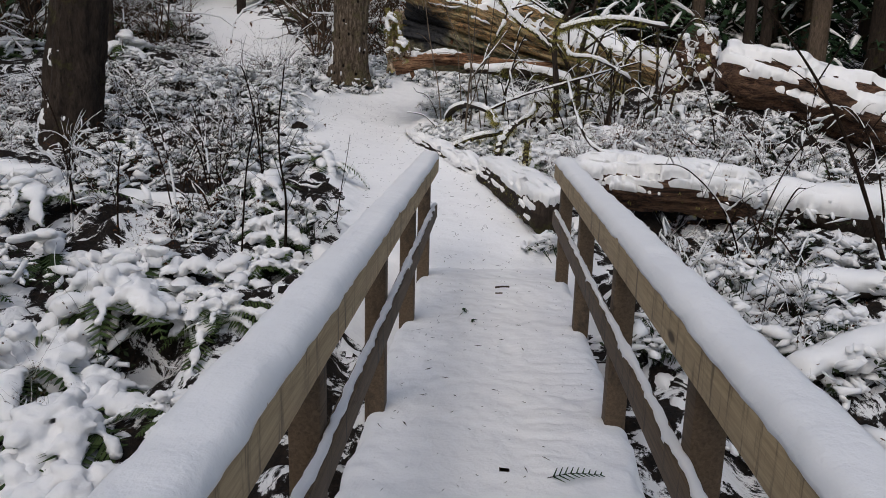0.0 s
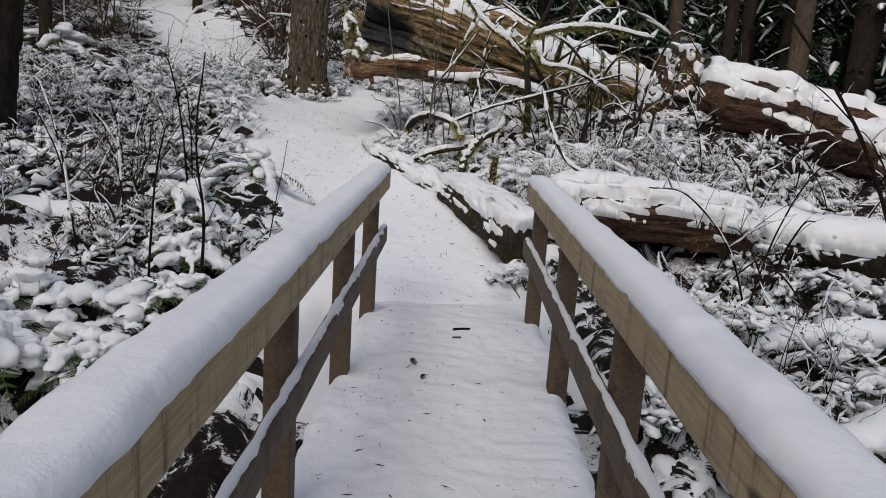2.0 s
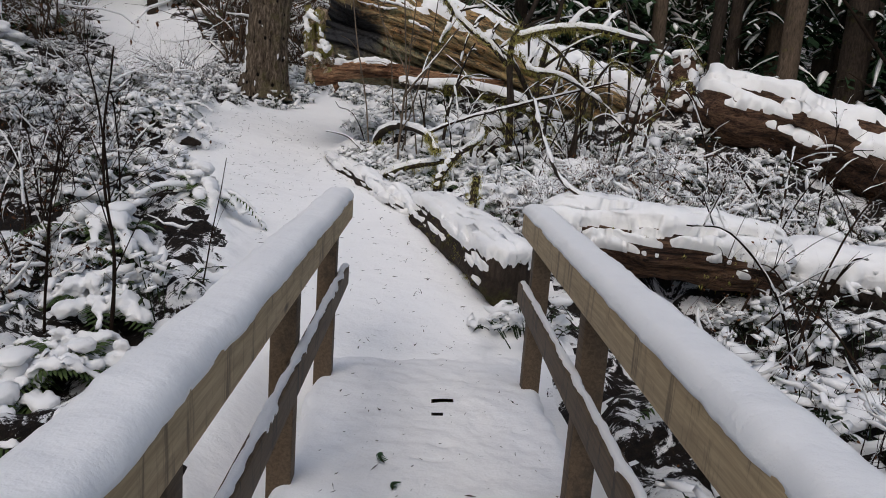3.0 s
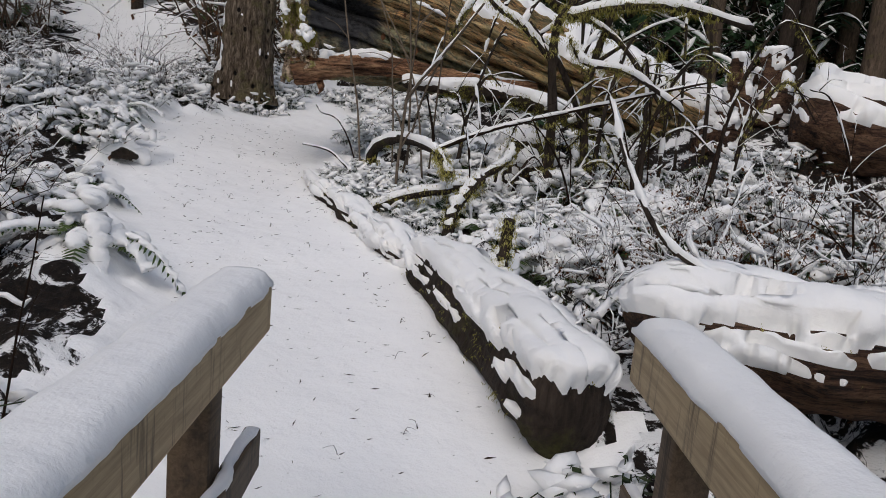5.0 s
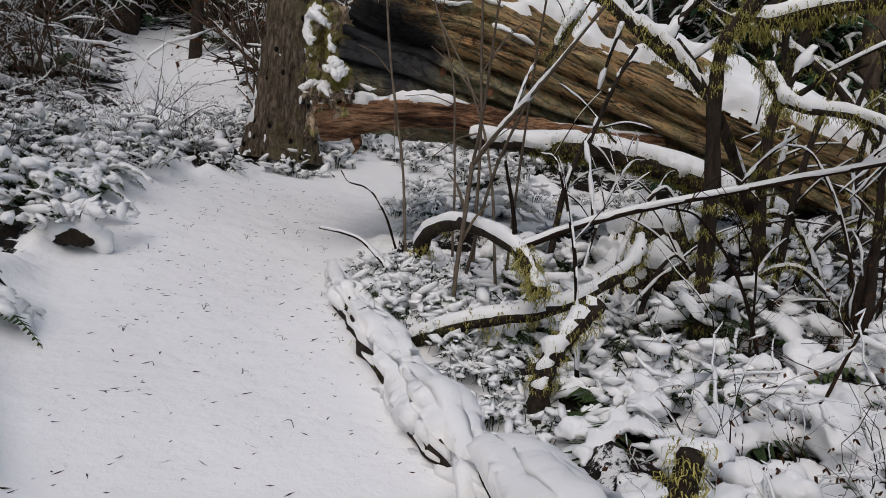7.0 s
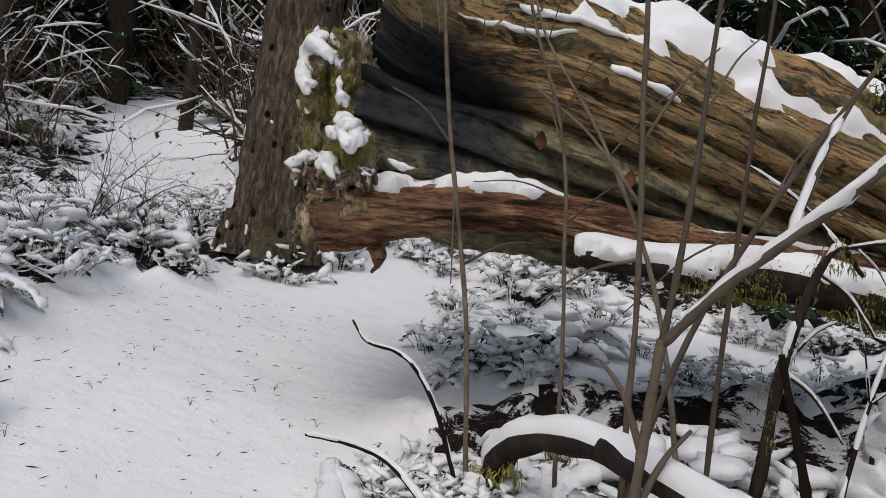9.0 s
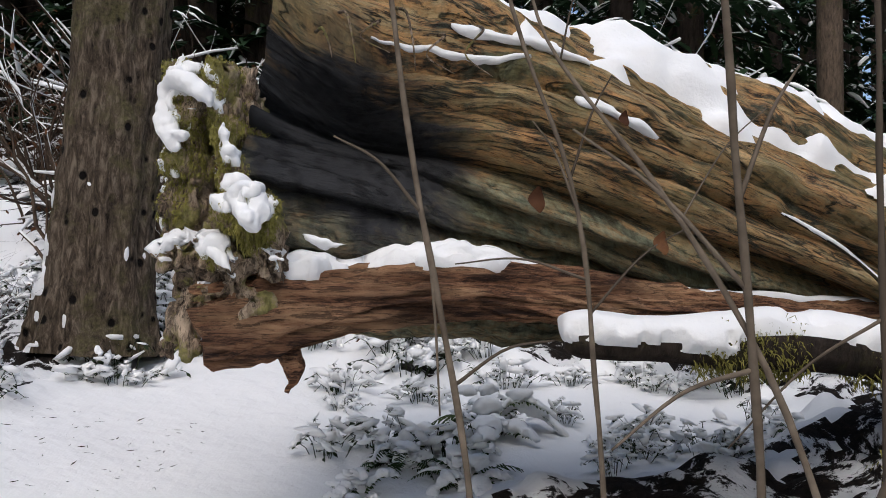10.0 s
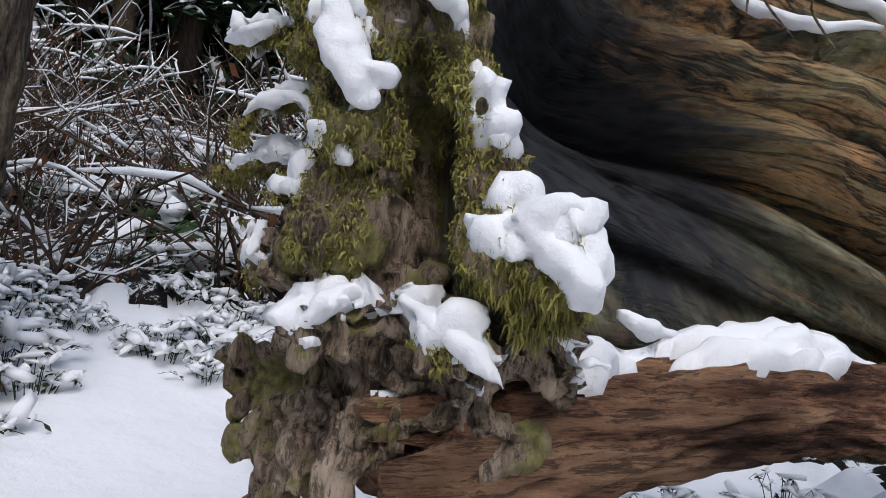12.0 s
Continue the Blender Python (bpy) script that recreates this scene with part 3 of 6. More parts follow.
def moss_tufts(mesh, g, count, seed, low=-0.2, long=0.06, patch=0.1):
    """Shaggy strands of moss over a ring grid."""
    rng = random.Random(seed)
    rows, sides = g.shape[:2]
    keep = vn(g, 3.5, seed).reshape(rows, sides)
    made = tries = 0
    while made < count and tries < count * 8:
        tries += 1
        i, j = rng.randrange(rows), rng.randrange(sides)
        if keep[i, j] < patch:
            continue
        made += 1
        p = g[i, j] + np.array([rng.gauss(0, 0.012) for _ in range(3)])
        out = g[i, j] - g[i].mean(0)
        out = out / (np.linalg.norm(out) + 1e-6)
        for _ in range(6):
            ln = long * rng.uniform(0.3, 1.3)
            side = np.array([rng.gauss(0, 1), rng.gauss(0, 1), 0])
            side = side / (np.linalg.norm(side) + 1e-6) * min(0.0022, ln * 0.1)
            q = p + np.array([rng.gauss(0, 0.009), rng.gauss(0, 0.009), rng.gauss(0, 0.009)])
            mid = q + out * ln * rng.uniform(0.1, 0.5) + np.array([rng.gauss(0, 0.15), rng.gauss(0, 0.15), -0.1]) * ln
            tip = mid + np.array([rng.gauss(0, 0.2), rng.gauss(0, 0.2), low - 0.3]) * ln
            mesh.add([q - side, q + side, mid + side, mid - side, tip], [np.array([[0, 1, 2, 3]]), np.array([[3, 2, 4]])])


def log_thing(name, label, points, radii, mat, seed, snow=None, moss=0, sides=28, rings=60, flute=0.06, rough=0.03, category="log", wood_name="wood", part_label="", blunt=0.06):
    base = points[0]
    t = thing(name, label, category, at=base)
    g = trunk_mesh(np.asarray(points, float) - np.asarray(base, float), radii, sides, rings, flute, rough, seed, 3.0, blunt)
    part(wood_name, solid(g), mat, t, part_label)
    if snow:
        m = Mesh()
        snow_on(m, g, seed=seed + 5, **snow)
        part("snow", m, SNOW, t, "fresh snow lying on top")
    if moss:
        m = Mesh()
        moss_tufts(m, g, moss * 2, seed + 8, long=0.026, patch=-0.3)
        part("moss", m, MOSS, t, "shaggy yellow-green moss")
    return t, g


# the great fallen trunk, hollow and charred at its torn-out root end
G0 = np.array([-0.50, 12.02, 2.05])
giant = thing("fallen_tree", "huge fallen conifer with charred hollow root end and snow on top", "log", at=G0)
gg = trunk_mesh([(-0.05, 0, 0.27), (0.8, -0.06, 0.18), (2.0, -0.04, -0.03), (3.6, 0.0, -0.42), (6.2, 0.3, -1.05)], [0.66, 0.57, 0.42, 0.34, 0.26], 240, 200, 0.05, 0.02, 5, 5)
turn01 = np.broadcast_to(np.linspace(0, 1, 240, endpoint=False), gg.shape[:2])
along = gg[..., 0]
wound = turn01 - 0.05 * (along - 0.3)   # the grain winds round the trunk
centre = gg.mean(1, keepdims=True)
outward = (gg - centre) / np.linalg.norm(gg - centre, axis=2)[..., None]
lines = np.stack([along * 0.55, wound * 14, 0 * along], -1)
smooth = gg.copy()
ribs = 0.085 * np.abs(vn(lines, 1.0, 4).reshape(along.shape)) - 0.07 * np.abs(vn(lines, 2.1, 6).reshape(along.shape)) + 0.02 * vn(lines, 4.4, 7).reshape(along.shape)
for at, deep, wide in ((0.12, 0.05, 0.005), (0.165, 0.06, 0.006), (0.20, 0.04, 0.004), (0.222, -0.045, 0.010), (0.258, 0.15, 0.010), (0.278, -0.035, 0.006), (0.295, 0.06, 0.005), (0.335, 0.05, 0.006)):
    wander = 0.006 * vn(np.stack([along * 2.2, 0 * along, 0 * along], -1), 1.0, int(at * 1000)).reshape(along.shape)
    ribs = ribs - deep * np.exp(-((wound - at - wander) / wide) ** 2)
hollow = np.exp(-((along - 0.24) / 0.34) ** 2) * np.exp(-((wound - 0.245) / 0.075) ** 2)
gg = gg + outward * (ribs * (1 - 0.7 * hollow) - 0.42 * hollow + 0.012 * vn(lines * np.array([9, 3, 1]), 2.0, 71).reshape(along.shape) + 0.008 * vn(lines * np.array([22, 5, 1]), 2.0, 72).reshape(along.shape))[..., None]
gg[..., 1] += 0.05 * hollow
uv = np.stack([along, wound], -1).reshape(-1, 2)
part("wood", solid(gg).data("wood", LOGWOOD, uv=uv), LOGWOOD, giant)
m = Mesh()
cols = list(range(-64, 56))
first = int(np.argmax(along[:, 0] > 0.62))
strip, away = smooth[first:, cols], outward[first:, cols]
wide_n = len(cols)
edge = np.minimum(np.arange(wide_n), wide_n - 1 - np.arange(wide_n))[None, :] / 12.0
ends = np.clip(np.minimum(np.arange(len(strip)), len(strip) - 1 - np.arange(len(strip))) / 9.0, 0, 1)[:, None]
around = np.array(cols)[None, :] / 240.0 + 0.045 - np.minimum(0.055 * (strip[..., 0] - 0.9), 0.09)
cover_t = 1.0 - np.abs(around) / 0.13 + 0.1 + 0.26 * fbm(strip, 6.0, 3, 31).reshape(len(strip), wide_n) + 0.14 * vn(strip, 11, 33).reshape(len(strip), wide_n)
cover_t = np.minimum(cover_t, np.minimum(edge, 1)) - 0.8 * (1 - ends)
lift = -0.035 + (0.14 * np.clip((cover_t + 0.12) / 1.12, 0, 1) ** 0.6 * (1 + 0.3 * vn(strip, 11, 35).reshape(len(strip), wide_n)))
way = away + np.array([0, 0, 0.6])
strip = strip + way / np.linalg.norm(way, axis=2)[..., None] * lift[..., None]
si, sj = np.meshgrid(np.arange(len(strip) - 1), np.arange(wide_n - 1), indexing="ij")
sf = np.stack([si * wide_n + sj, (si + 1) * wide_n + sj, (si + 1) * wide_n + sj + 1, si * wide_n + sj + 1], -1).reshape(-1, 4)
m.add(strip, sf[(cover_t.ravel()[sf] > -0.12).any(1)])
for k, (at, a, b) in enumerate(((0.155, 0.25, 0.75), (0.175, 0.9, 1.2), (0.135, 0.5, 0.95))):
    keep = [i for i in range(200) if a < along[i, 40] < b]
    place = [(at + 0.05 * (along[i, 40] - 0.3)) * 240 for i in keep]
    line = np.array([gg[i, int(s)] * (1 - s % 1) + gg[i, int(s) + 1] * (s % 1) for i, s in zip(keep, place)]) + np.array([0, -0.008, 0.01])
    g2, _ = grid(line, 0.024 * np.sqrt(np.sin(np.linspace(0.1, 3.04, len(keep)))) * (1 + 0.5 * vn(line, 9, k)), 9, 0.7)
    m.add(g2 + (0.012 * fbm(g2, 20, 2, k)).reshape(*g2.shape[:2], 1), skin(*g2.shape[:2]))
part("snow", m, SNOW, giant, "thick fresh snow along the top")

# the torn slab of root below the trunk
S0 = np.array([-0.685, 11.5, 1.645])
slab_root = thing("torn_root_slab", "dark reddish torn slab of root with snow along its top", "log", at=S0)
bg_ = trunk_mesh([(0, 0, 0.02), (0.18, -0.02, 0.065), (0.42, -0.04, 0.11), (0.81, -0.04, 0.15), (1.31, 0.02, 0.10), (2.3, 0.15, 0.06)], [0.13, 0.122, 0.098, 0.08, 0.075, 0.075], 80, 240, 0.08, 0.012, 77, 6)
bc = bg_.mean(1, keepdims=True)
bo = (bg_ - bc) / np.linalg.norm(bg_ - bc, axis=2)[..., None]
bx, bt = bg_[..., 0], np.broadcast_to(np.linspace(0, 1, 80, endpoint=False), bg_.shape[:2])
bl = np.stack([bx * 1.6, bt * 11, 0 * bx], -1)
plain_slab = bg_ + bo * 0.004
ribs = 0.008 * vn(bl * np.array([3, 4, 1]), 2.0, 18).reshape(bx.shape) + 0.03 * np.abs(vn(bl, 1.0, 14).reshape(bx.shape)) - 0.035 * np.abs(vn(bl, 2.2, 16).reshape(bx.shape)) + 0.012 * vn(bl * np.array([3, 1, 1]), 3.4, 17).reshape(bx.shape)
bg_ = bg_ + bo * ribs[..., None]
bg_[..., 1] = bc[..., 1] + (bg_[..., 1] - bc[..., 1]) * 0.7
# the ragged broken end
bg_[..., 0] += np.clip(1 - np.arange(240) / 26, 0, 1)[:, None] * 0.10 * (np.abs(vn(np.stack([bt * 0, bt * 9, bo[..., 2] * 2.2], -1), 2.0, 19)).reshape(bx.shape) - 0.25)
part("wood", solid(bg_), SLABWOOD, slab_root)
m = Mesh()
lie = np.exp(-((bx - 0.68) / 0.22) ** 4) + 0.8 * np.exp(-((bx - 0.25) / 0.1) ** 4)
plain_slab[..., 1] = bc[..., 1] + (plain_slab[..., 1] - bc[..., 1]) * 0.7
snow_shell(m, plain_slab.reshape(-1, 3), [f[:, ::-1] for f in skin(240, 80, False)], 0.046 * lie.ravel() + 0.004, np.minimum(0.95, 0.62 + 0.5 * (1 - lie.ravel())), 0.5, 13, 78, 0.4, 0.02)
part("snow", m, SNOW, slab_root)
prong = trunk_mesh([(0.21, 0, -0.0), (0.25, 0.0, -0.12), (0.23, -0.02, -0.17)], [0.045, 0.02, 0.007], 12, 18, 0.3, 0.01, 4, 20)
part("prong", solid(prong), SLABWOOD, slab_root)

# the root wad: knotted upright roots, mossy, with caps of snow
wad = thing("root_wad", "gnarled mossy root wad of the fallen trunk with caps of snow", "roots", at=(-0.66, 11.45, 1.6))
raw, count = Mesh(), iter(range(100, 200))


def root(points, radii):
    """One knotted root of the wad."""
    raw.joined(solid(trunk_mesh(points, radii, 20, 32, 0.35, 0.012, next(count), 12, 0.1)))


root([(-0.135, 0.029, 0.83), (-0.121, 0.036, 0.677), (-0.094, 0.036, 0.525), (-0.082, 0.062, 0.412), (-0.071, 0.096, 0.334)], [0.06, 0.052, 0.05, 0.062, 0.05])
root([(-0.018, -0.028, 0.841), (-0.002, -0.034, 0.685), (0.02, -0.056, 0.553), (0.038, -0.068, 0.464), (0.068, -0.087, 0.385)], [0.05, 0.046, 0.042, 0.04, 0.05])
root([(-0.012, 0.144, 0.875), (0.034, 0.159, 0.568), (0.06, 0.164, 0.363)], [0.08, 0.075, 0.09])
root([(0.069, -0.067, 0.408), (0.09, -0.12, 0.386), (0.127, -0.148, 0.368)], [0.06, 0.07, 0.055])
root([(0.123, -0.1, 0.353), (0.152, -0.095, 0.266), (0.157, -0.07, 0.203)], [0.06, 0.045, 0.06])
root([(0.017, 0.025, 0.28), (-0.067, 0.044, 0.277), (-0.124, 0.05, 0.262), (-0.156, 0.067, 0.244)], [0.06, 0.05, 0.055, 0.035])
root([(-0.054, 0.023, 0.313), (0.011, -0.027, 0.268), (0.075, -0.087, 0.211)], [0.045, 0.045, 0.04])
root([(-0.085, 0.083, 0.184), (0.017, 0.001, 0.167), (0.1, -0.063, 0.186)], [0.045, 0.045, 0.05])
root([(-0.044, 0.081, 0.099), (0.066, 0.017, 0.096), (0.156, -0.053, 0.14)], [0.045, 0.05, 0.05])
root([(-0.049, 0.151, 0.217), (-0.108, 0.279, 0.102), (-0.164, 0.391, 0.02)], [0.06, 0.04, 0.016])
root([(-0.048, 0.111, 0.156), (-0.134, 0.185, 0.045), (-0.172, 0.234, -0.049)], [0.06, 0.045, 0.018])
root([(-0.06, 0.051, 0.151), (-0.086, 0.048, 0.077), (-0.087, 0.055, -0.014)], [0.045, 0.032, 0.025])
root([(-0.081, 0.189, 0.22), (-0.135, 0.362, 0.191), (-0.182, 0.498, 0.18)], [0.045, 0.03, 0.016])
root([(-0.078, 0.19, 0.195), (-0.12, 0.36, 0.135), (-0.178, 0.446, 0.106)], [0.045, 0.034, 0.018])
root([(-0.054, 0.121, 0.344), (-0.137, 0.185, 0.327), (-0.189, 0.242, 0.34), (-0.206, 0.269, 0.383), (-0.173, 0.282, 0.437)], [0.034, 0.034, 0.028, 0.018, 0.018])
root([(-0.092, 0.11, 0.43), (-0.14, 0.154, 0.448), (-0.181, 0.195, 0.451)], [0.05, 0.042, 0.03])
root([(-0.081, 0.107, 0.39), (-0.136, 0.146, 0.386), (-0.182, 0.201, 0.391)], [0.045, 0.035, 0.02])
root([(-0.09, 0.168, 0.513), (-0.137, 0.335, 0.533), (-0.233, 0.494, 0.524)], [0.04, 0.03, 0.018])
root([(-0.101, 0.148, 0.56), (-0.146, 0.221, 0.605), (-0.195, 0.279, 0.599), (-0.225, 0.299, 0.541)], [0.03, 0.022, 0.014, 0.016])
root([(-0.114, 0.1, 0.532), (-0.144, 0.12, 0.597), (-0.171, 0.127, 0.684)], [0.02, 0.011, 0.016])
root([(-0.08, 0.147, 0.704), (-0.15, 0.29, 0.739), (-0.232, 0.42, 0.732)], [0.06, 0.045, 0.022])
root([(-0.189, 0.273, 0.895), (-0.13, 0.172, 0.708), (-0.093, 0.121, 0.565)], [0.05, 0.045, 0.04])
root([(-0.026, 0.069, 0.395), (-0.002, 0.065, 0.308), (-0.01, 0.074, 0.243)], [0.05, 0.05, 0.06])
for k, (c, r) in enumerate((((-0.11, 0.17, 0.27), 0.065), ((0.0, -0.04, 0.25), 0.05), ((-0.04, 0.02, 0.12), 0.06), ((0.05, -0.03, 0.17), 0.05), ((0.13, -0.12, 0.36), 0.06), ((-0.03, 0.1, 0.34), 0.06))):
    blob(raw, c, (r, r, r), 3, 0.3, seed=400 + k)
wv, wf = fused(raw, 0.0085)
wn_ = normals_of(wv, [wf])
smooth_wad = wv.copy()
fibre = np.abs(vn(wv * np.array([1, 1, 0.3]), 26, 3)) + 0.6 * np.abs(vn(wv * np.array([1, 1, 0.4]), 55, 4))
pits = step(0.1, 0.42, vn(wv * np.array([1, 1, 0.55]), 10, 8)) + 0.6 * step(0.15, 0.5, vn(wv, 21, 9))
wv = wv + wn_ * (0.024 * fbm(wv, 13, 3, 5) - 0.036 * (0.7 - fibre) - 0.02 * pits * step(0.6, 0.2, wn_[:, 2]))[:, None]
part("gnarled_wood", Mesh().add(wv, wf), ROOTWOOD, wad)
caps, lying = Mesh(), []


def drift(points, radii):
    """A soft roll of snow along a root."""
    p = spline(points, 14)
    r = np.interp(np.linspace(0, 1, 14), np.linspace(0, 1, len(radii)), radii) * (1 + 0.2 * vn(p, 18, len(caps.v)))
    r = r * np.sqrt(np.clip(np.sin(np.linspace(0.12, 3.02, 14)), 0, 1)) ** 0.6
    g, _ = grid(p - np.array([0, 0, 0.35]) * r[:, None], r * 0.85, 12, 0.75)
    caps.add(g, skin(14, 12))
    lying.append((p, r))


drift([(-0.17, -0.003, 0.758), (-0.159, -0.011, 0.66), (-0.132, -0.029, 0.588), (-0.115, -0.035, 0.559)], [0.04, 0.032, 0.026, 0.01])
drift([(-0.166, -0.005, 0.751), (-0.109, -0.044, 0.766), (-0.05, -0.08, 0.717), (-0.023, -0.09, 0.677)], [0.04, 0.045, 0.035, 0.012])
drift([(-0.131, -0.032, 0.609), (-0.108, -0.042, 0.606), (-0.088, -0.041, 0.605)], [0.018, 0.022, 0.01])
drift([(0.029, -0.127, 0.418), (0.062, -0.155, 0.434), (0.091, -0.182, 0.449), (0.108, -0.189, 0.434)], [0.02, 0.035, 0.04, 0.03])
drift([(0.058, -0.152, 0.416), (0.076, -0.181, 0.397), (0.1, -0.201, 0.365), (0.123, -0.198, 0.327)], [0.035, 0.045, 0.048, 0.025])
drift([(0.099, -0.184, 0.433), (0.119, -0.19, 0.394), (0.139, -0.196, 0.349)], [0.035, 0.04, 0.025])
drift([(0.034, -0.139, 0.407), (0.04, -0.152, 0.387), (0.05, -0.156, 0.378)], [0.025, 0.025, 0.012])
drift([(0.011, -0.105, 0.532), (0.026, -0.113, 0.537), (0.044, -0.111, 0.538)], [0.012, 0.022, 0.012])
drift([(-0.053, -0.023, 0.319), (-0.021, -0.07, 0.301), (0.018, -0.108, 0.264), (0.052, -0.132, 0.217)], [0.012, 0.026, 0.024, 0.01])
drift([(-0.171, 0.062, 0.258), (-0.152, 0.039, 0.287), (-0.12, 0.021, 0.323), (-0.083, 0.025, 0.322)], [0.01, 0.026, 0.026, 0.01])
drift([(-0.182, 0.161, 0.468), (-0.162, 0.129, 0.473), (-0.135, 0.105, 0.468)], [0.012, 0.022, 0.012])
drift([(-0.218, 0.408, 0.53), (-0.167, 0.293, 0.541), (-0.116, 0.203, 0.524)], [0.006, 0.018, 0.012])
drift([(-0.227, 0.263, 0.58), (-0.195, 0.244, 0.612), (-0.155, 0.191, 0.615), (-0.14, 0.154, 0.575)], [0.006, 0.018, 0.018, 0.008])
drift([(-0.247, 0.393, 0.736), (-0.21, 0.319, 0.744), (-0.174, 0.278, 0.75)], [0.01, 0.03, 0.02])
drift([(-0.149, 0.145, 0.345), (-0.101, 0.087, 0.355), (-0.067, 0.036, 0.37)], [0.006, 0.014, 0.01])
drift([(0.149, -0.138, 0.256), (0.162, -0.155, 0.261), (0.191, -0.158, 0.256)], [0.008, 0.022, 0.012])
drift([(-0.201, 0.213, 0.36), (-0.192, 0.229, 0.383), (-0.178, 0.252, 0.421)], [0.01, 0.014, 0.01])
drift([(-0.14, 0.037, 0.506), (-0.137, 0.024, 0.507), (-0.124, 0.009, 0.489)], [0.01, 0.016, 0.01])
drift([(0.232, -0.106, 0.328), (0.282, -0.107, 0.312), (0.355, -0.108, 0.301)], [0.01, 0.02, 0.008])
drift([(0.01, -0.091, 0.625), (0.016, -0.101, 0.587), (0.024, -0.104, 0.57)], [0.006, 0.014, 0.01])
cv, cf = fused(caps, 0.006)
cn = normals_of(cv, [cf])
cv = cv + cn * (0.007 * vn(cv, 24, 3) + 0.004 * vn(cv, 60, 4) + 0.006 * vn(cv * np.array([1, 1, 0.4]), 70, 5) * step(0.4, -0.2, cn[:, 2]))[:, None]
m = Mesh().add(cv, cf)
near = np.zeros(len(smooth_wad))
for p, r in lying:
    for q, k in zip(p, r):
        near = np.maximum(near, np.exp(-((smooth_wad - q) ** 2).sum(1) / (1.5 * k + 0.012) ** 2))
near = near + 0.22 * vn(wv, 34, 91) + 0.12 * vn(wv, 75, 92) - 0.42 - 0.5 * step(0.15, -0.35, wn_[:, 2])
v = wv + (wn_ + np.array([0, 0, 0.4])) * np.where(near > 0, 0.03 * np.sqrt(np.clip(near, 0, 1)), -0.012)[:, None]
m.add(v, wf[(near[wf] > 0).any(1)])
part("snow", m, SNOW, wad, "thick caps of fresh snow")
# moss: short shaggy strands over most of the upper roots
m = Mesh()
rng = random.Random(12)
wn_ = normals_of(wv, [wf])
beard = np.exp(-(((wv - np.array([0.12, -0.12, 0.31])) / np.array([0.09, 0.09, 0.06])) ** 2).sum(1))
mossy = vn(wv, 7, 70) + 0.5 * vn(wv, 19, 73) - 0.02 + 0.6 * (step(0.2, 0.42, wv[:, 2]) - 0.7) + 0.9 * beard - 0.25 * pits
pick = [i for i in range(len(wv)) if mossy[i] > 0 and wn_[i, 2] < 0.75]
for _ in range(62000):
    i = rng.choice(pick)
    ln = rng.uniform(0.005, 0.015) * (1 + 1.3 * beard[i])
    side = np.array([rng.gauss(0, 1), rng.gauss(0, 1), rng.gauss(0, 1)]) * 0.0008
    q = wv[i] + np.array([rng.gauss(0, 0.003), rng.gauss(0, 0.003), rng.gauss(0, 0.003)])
    mid = q + wn_[i] * ln * rng.uniform(0.2, 0.6) + np.array([rng.gauss(0, 0.2), rng.gauss(0, 0.2), -0.1]) * ln
    tip = mid + np.array([rng.gauss(0, 0.25), rng.gauss(0, 0.25), -0.75]) * ln
    m.add([q - side, q + side, mid + side, mid - side, tip], [np.array([[0, 1, 2, 3]]), np.array([[3, 2, 4]])])
part("moss", m, MOSS, wad, "shaggy hanging yellow-green moss")
for k, (x, z, ln) in enumerate(((0.32, 1.05, 0.2), (0.42, 1.02, 0.13), (0.5, 1.08, 0.24), (0.62, 1.0, 0.16), (0.25, 0.98, 0.12), (0.74, 1.04, 0.2))):
    m = Mesh()
    tube(m, spline([(x, 0.12, z), (x + 0.02, 0.0, z - ln * 0.25), (x + 0.04 * (-1) ** k, -0.02, z - ln * 0.7), (x + 0.05, -0.01, z - ln)], 16), np.linspace(0.006, 0.0015, 16), 5)
    part("rootlet", m, ROOTWOOD, wad)

# a mossy limb with a thick roll of snow in front of the slab
log_thing("mossy_limb", "mossy fallen limb under a thick roll of snow", [(0.33, 11.33, 1.64), (0.7, 11.3, 1.63), (1.2, 11.34, 1.62), (1.8, 11.25, 1.5), (2.3, 11.1, 1.3)], [0.035, 0.055, 0.06, 0.065, 0.07], BARK_DARK, 91,
          dict(high=0.05, start=0.2, rough=0.6, scale=9, gap=1.1), 900, 28, 160, 0.1, 0.012)

# logs beside the trail
log_thing("trail_edge_log", "rotting log edging the trail, bark dark below and snow on top", [(1.10, 6.93, 0.27), (0.98, 7.5, 0.33), (0.80, 8.1, 0.38), (0.58, 8.85, 0.44)], [0.20, 0.19, 0.18, 0.15], BARK_DARK, 12,
          dict(high=0.085, start=0.42, rough=0.3, scale=9, gap=0.3), 120, 72, 300, 0.12, 0.03)
log_thing("trail_border_log", "thin log half buried in snow along the trail edge", [(0.50, 8.82, 0.42), (0.22, 9.45, 0.53), (-0.10, 10.15, 0.61), (-0.50, 11.3, 0.72)], [0.085, 0.075, 0.075, 0.06], BARK_DARK, 15,
          dict(high=0.06, start=0.2, rough=0.5, scale=9, gap=1.0), 60, 40, 300, 0.3, 0.05)
log_thing("fallen_log", "fallen log across the creek bed, heaped with snow", [(1.30, 7.17, 0.65), (1.9, 7.02, 0.58), (2.5, 6.97, 0.53), (2.95, 6.95, 0.47)], [0.15, 0.20, 0.20, 0.19], ROT, 21,
          dict(high=0.085, start=0.18, rough=0.34, scale=11, gap=0.2), 60, 72, 260, 0.16, 0.04, blunt=0.13)
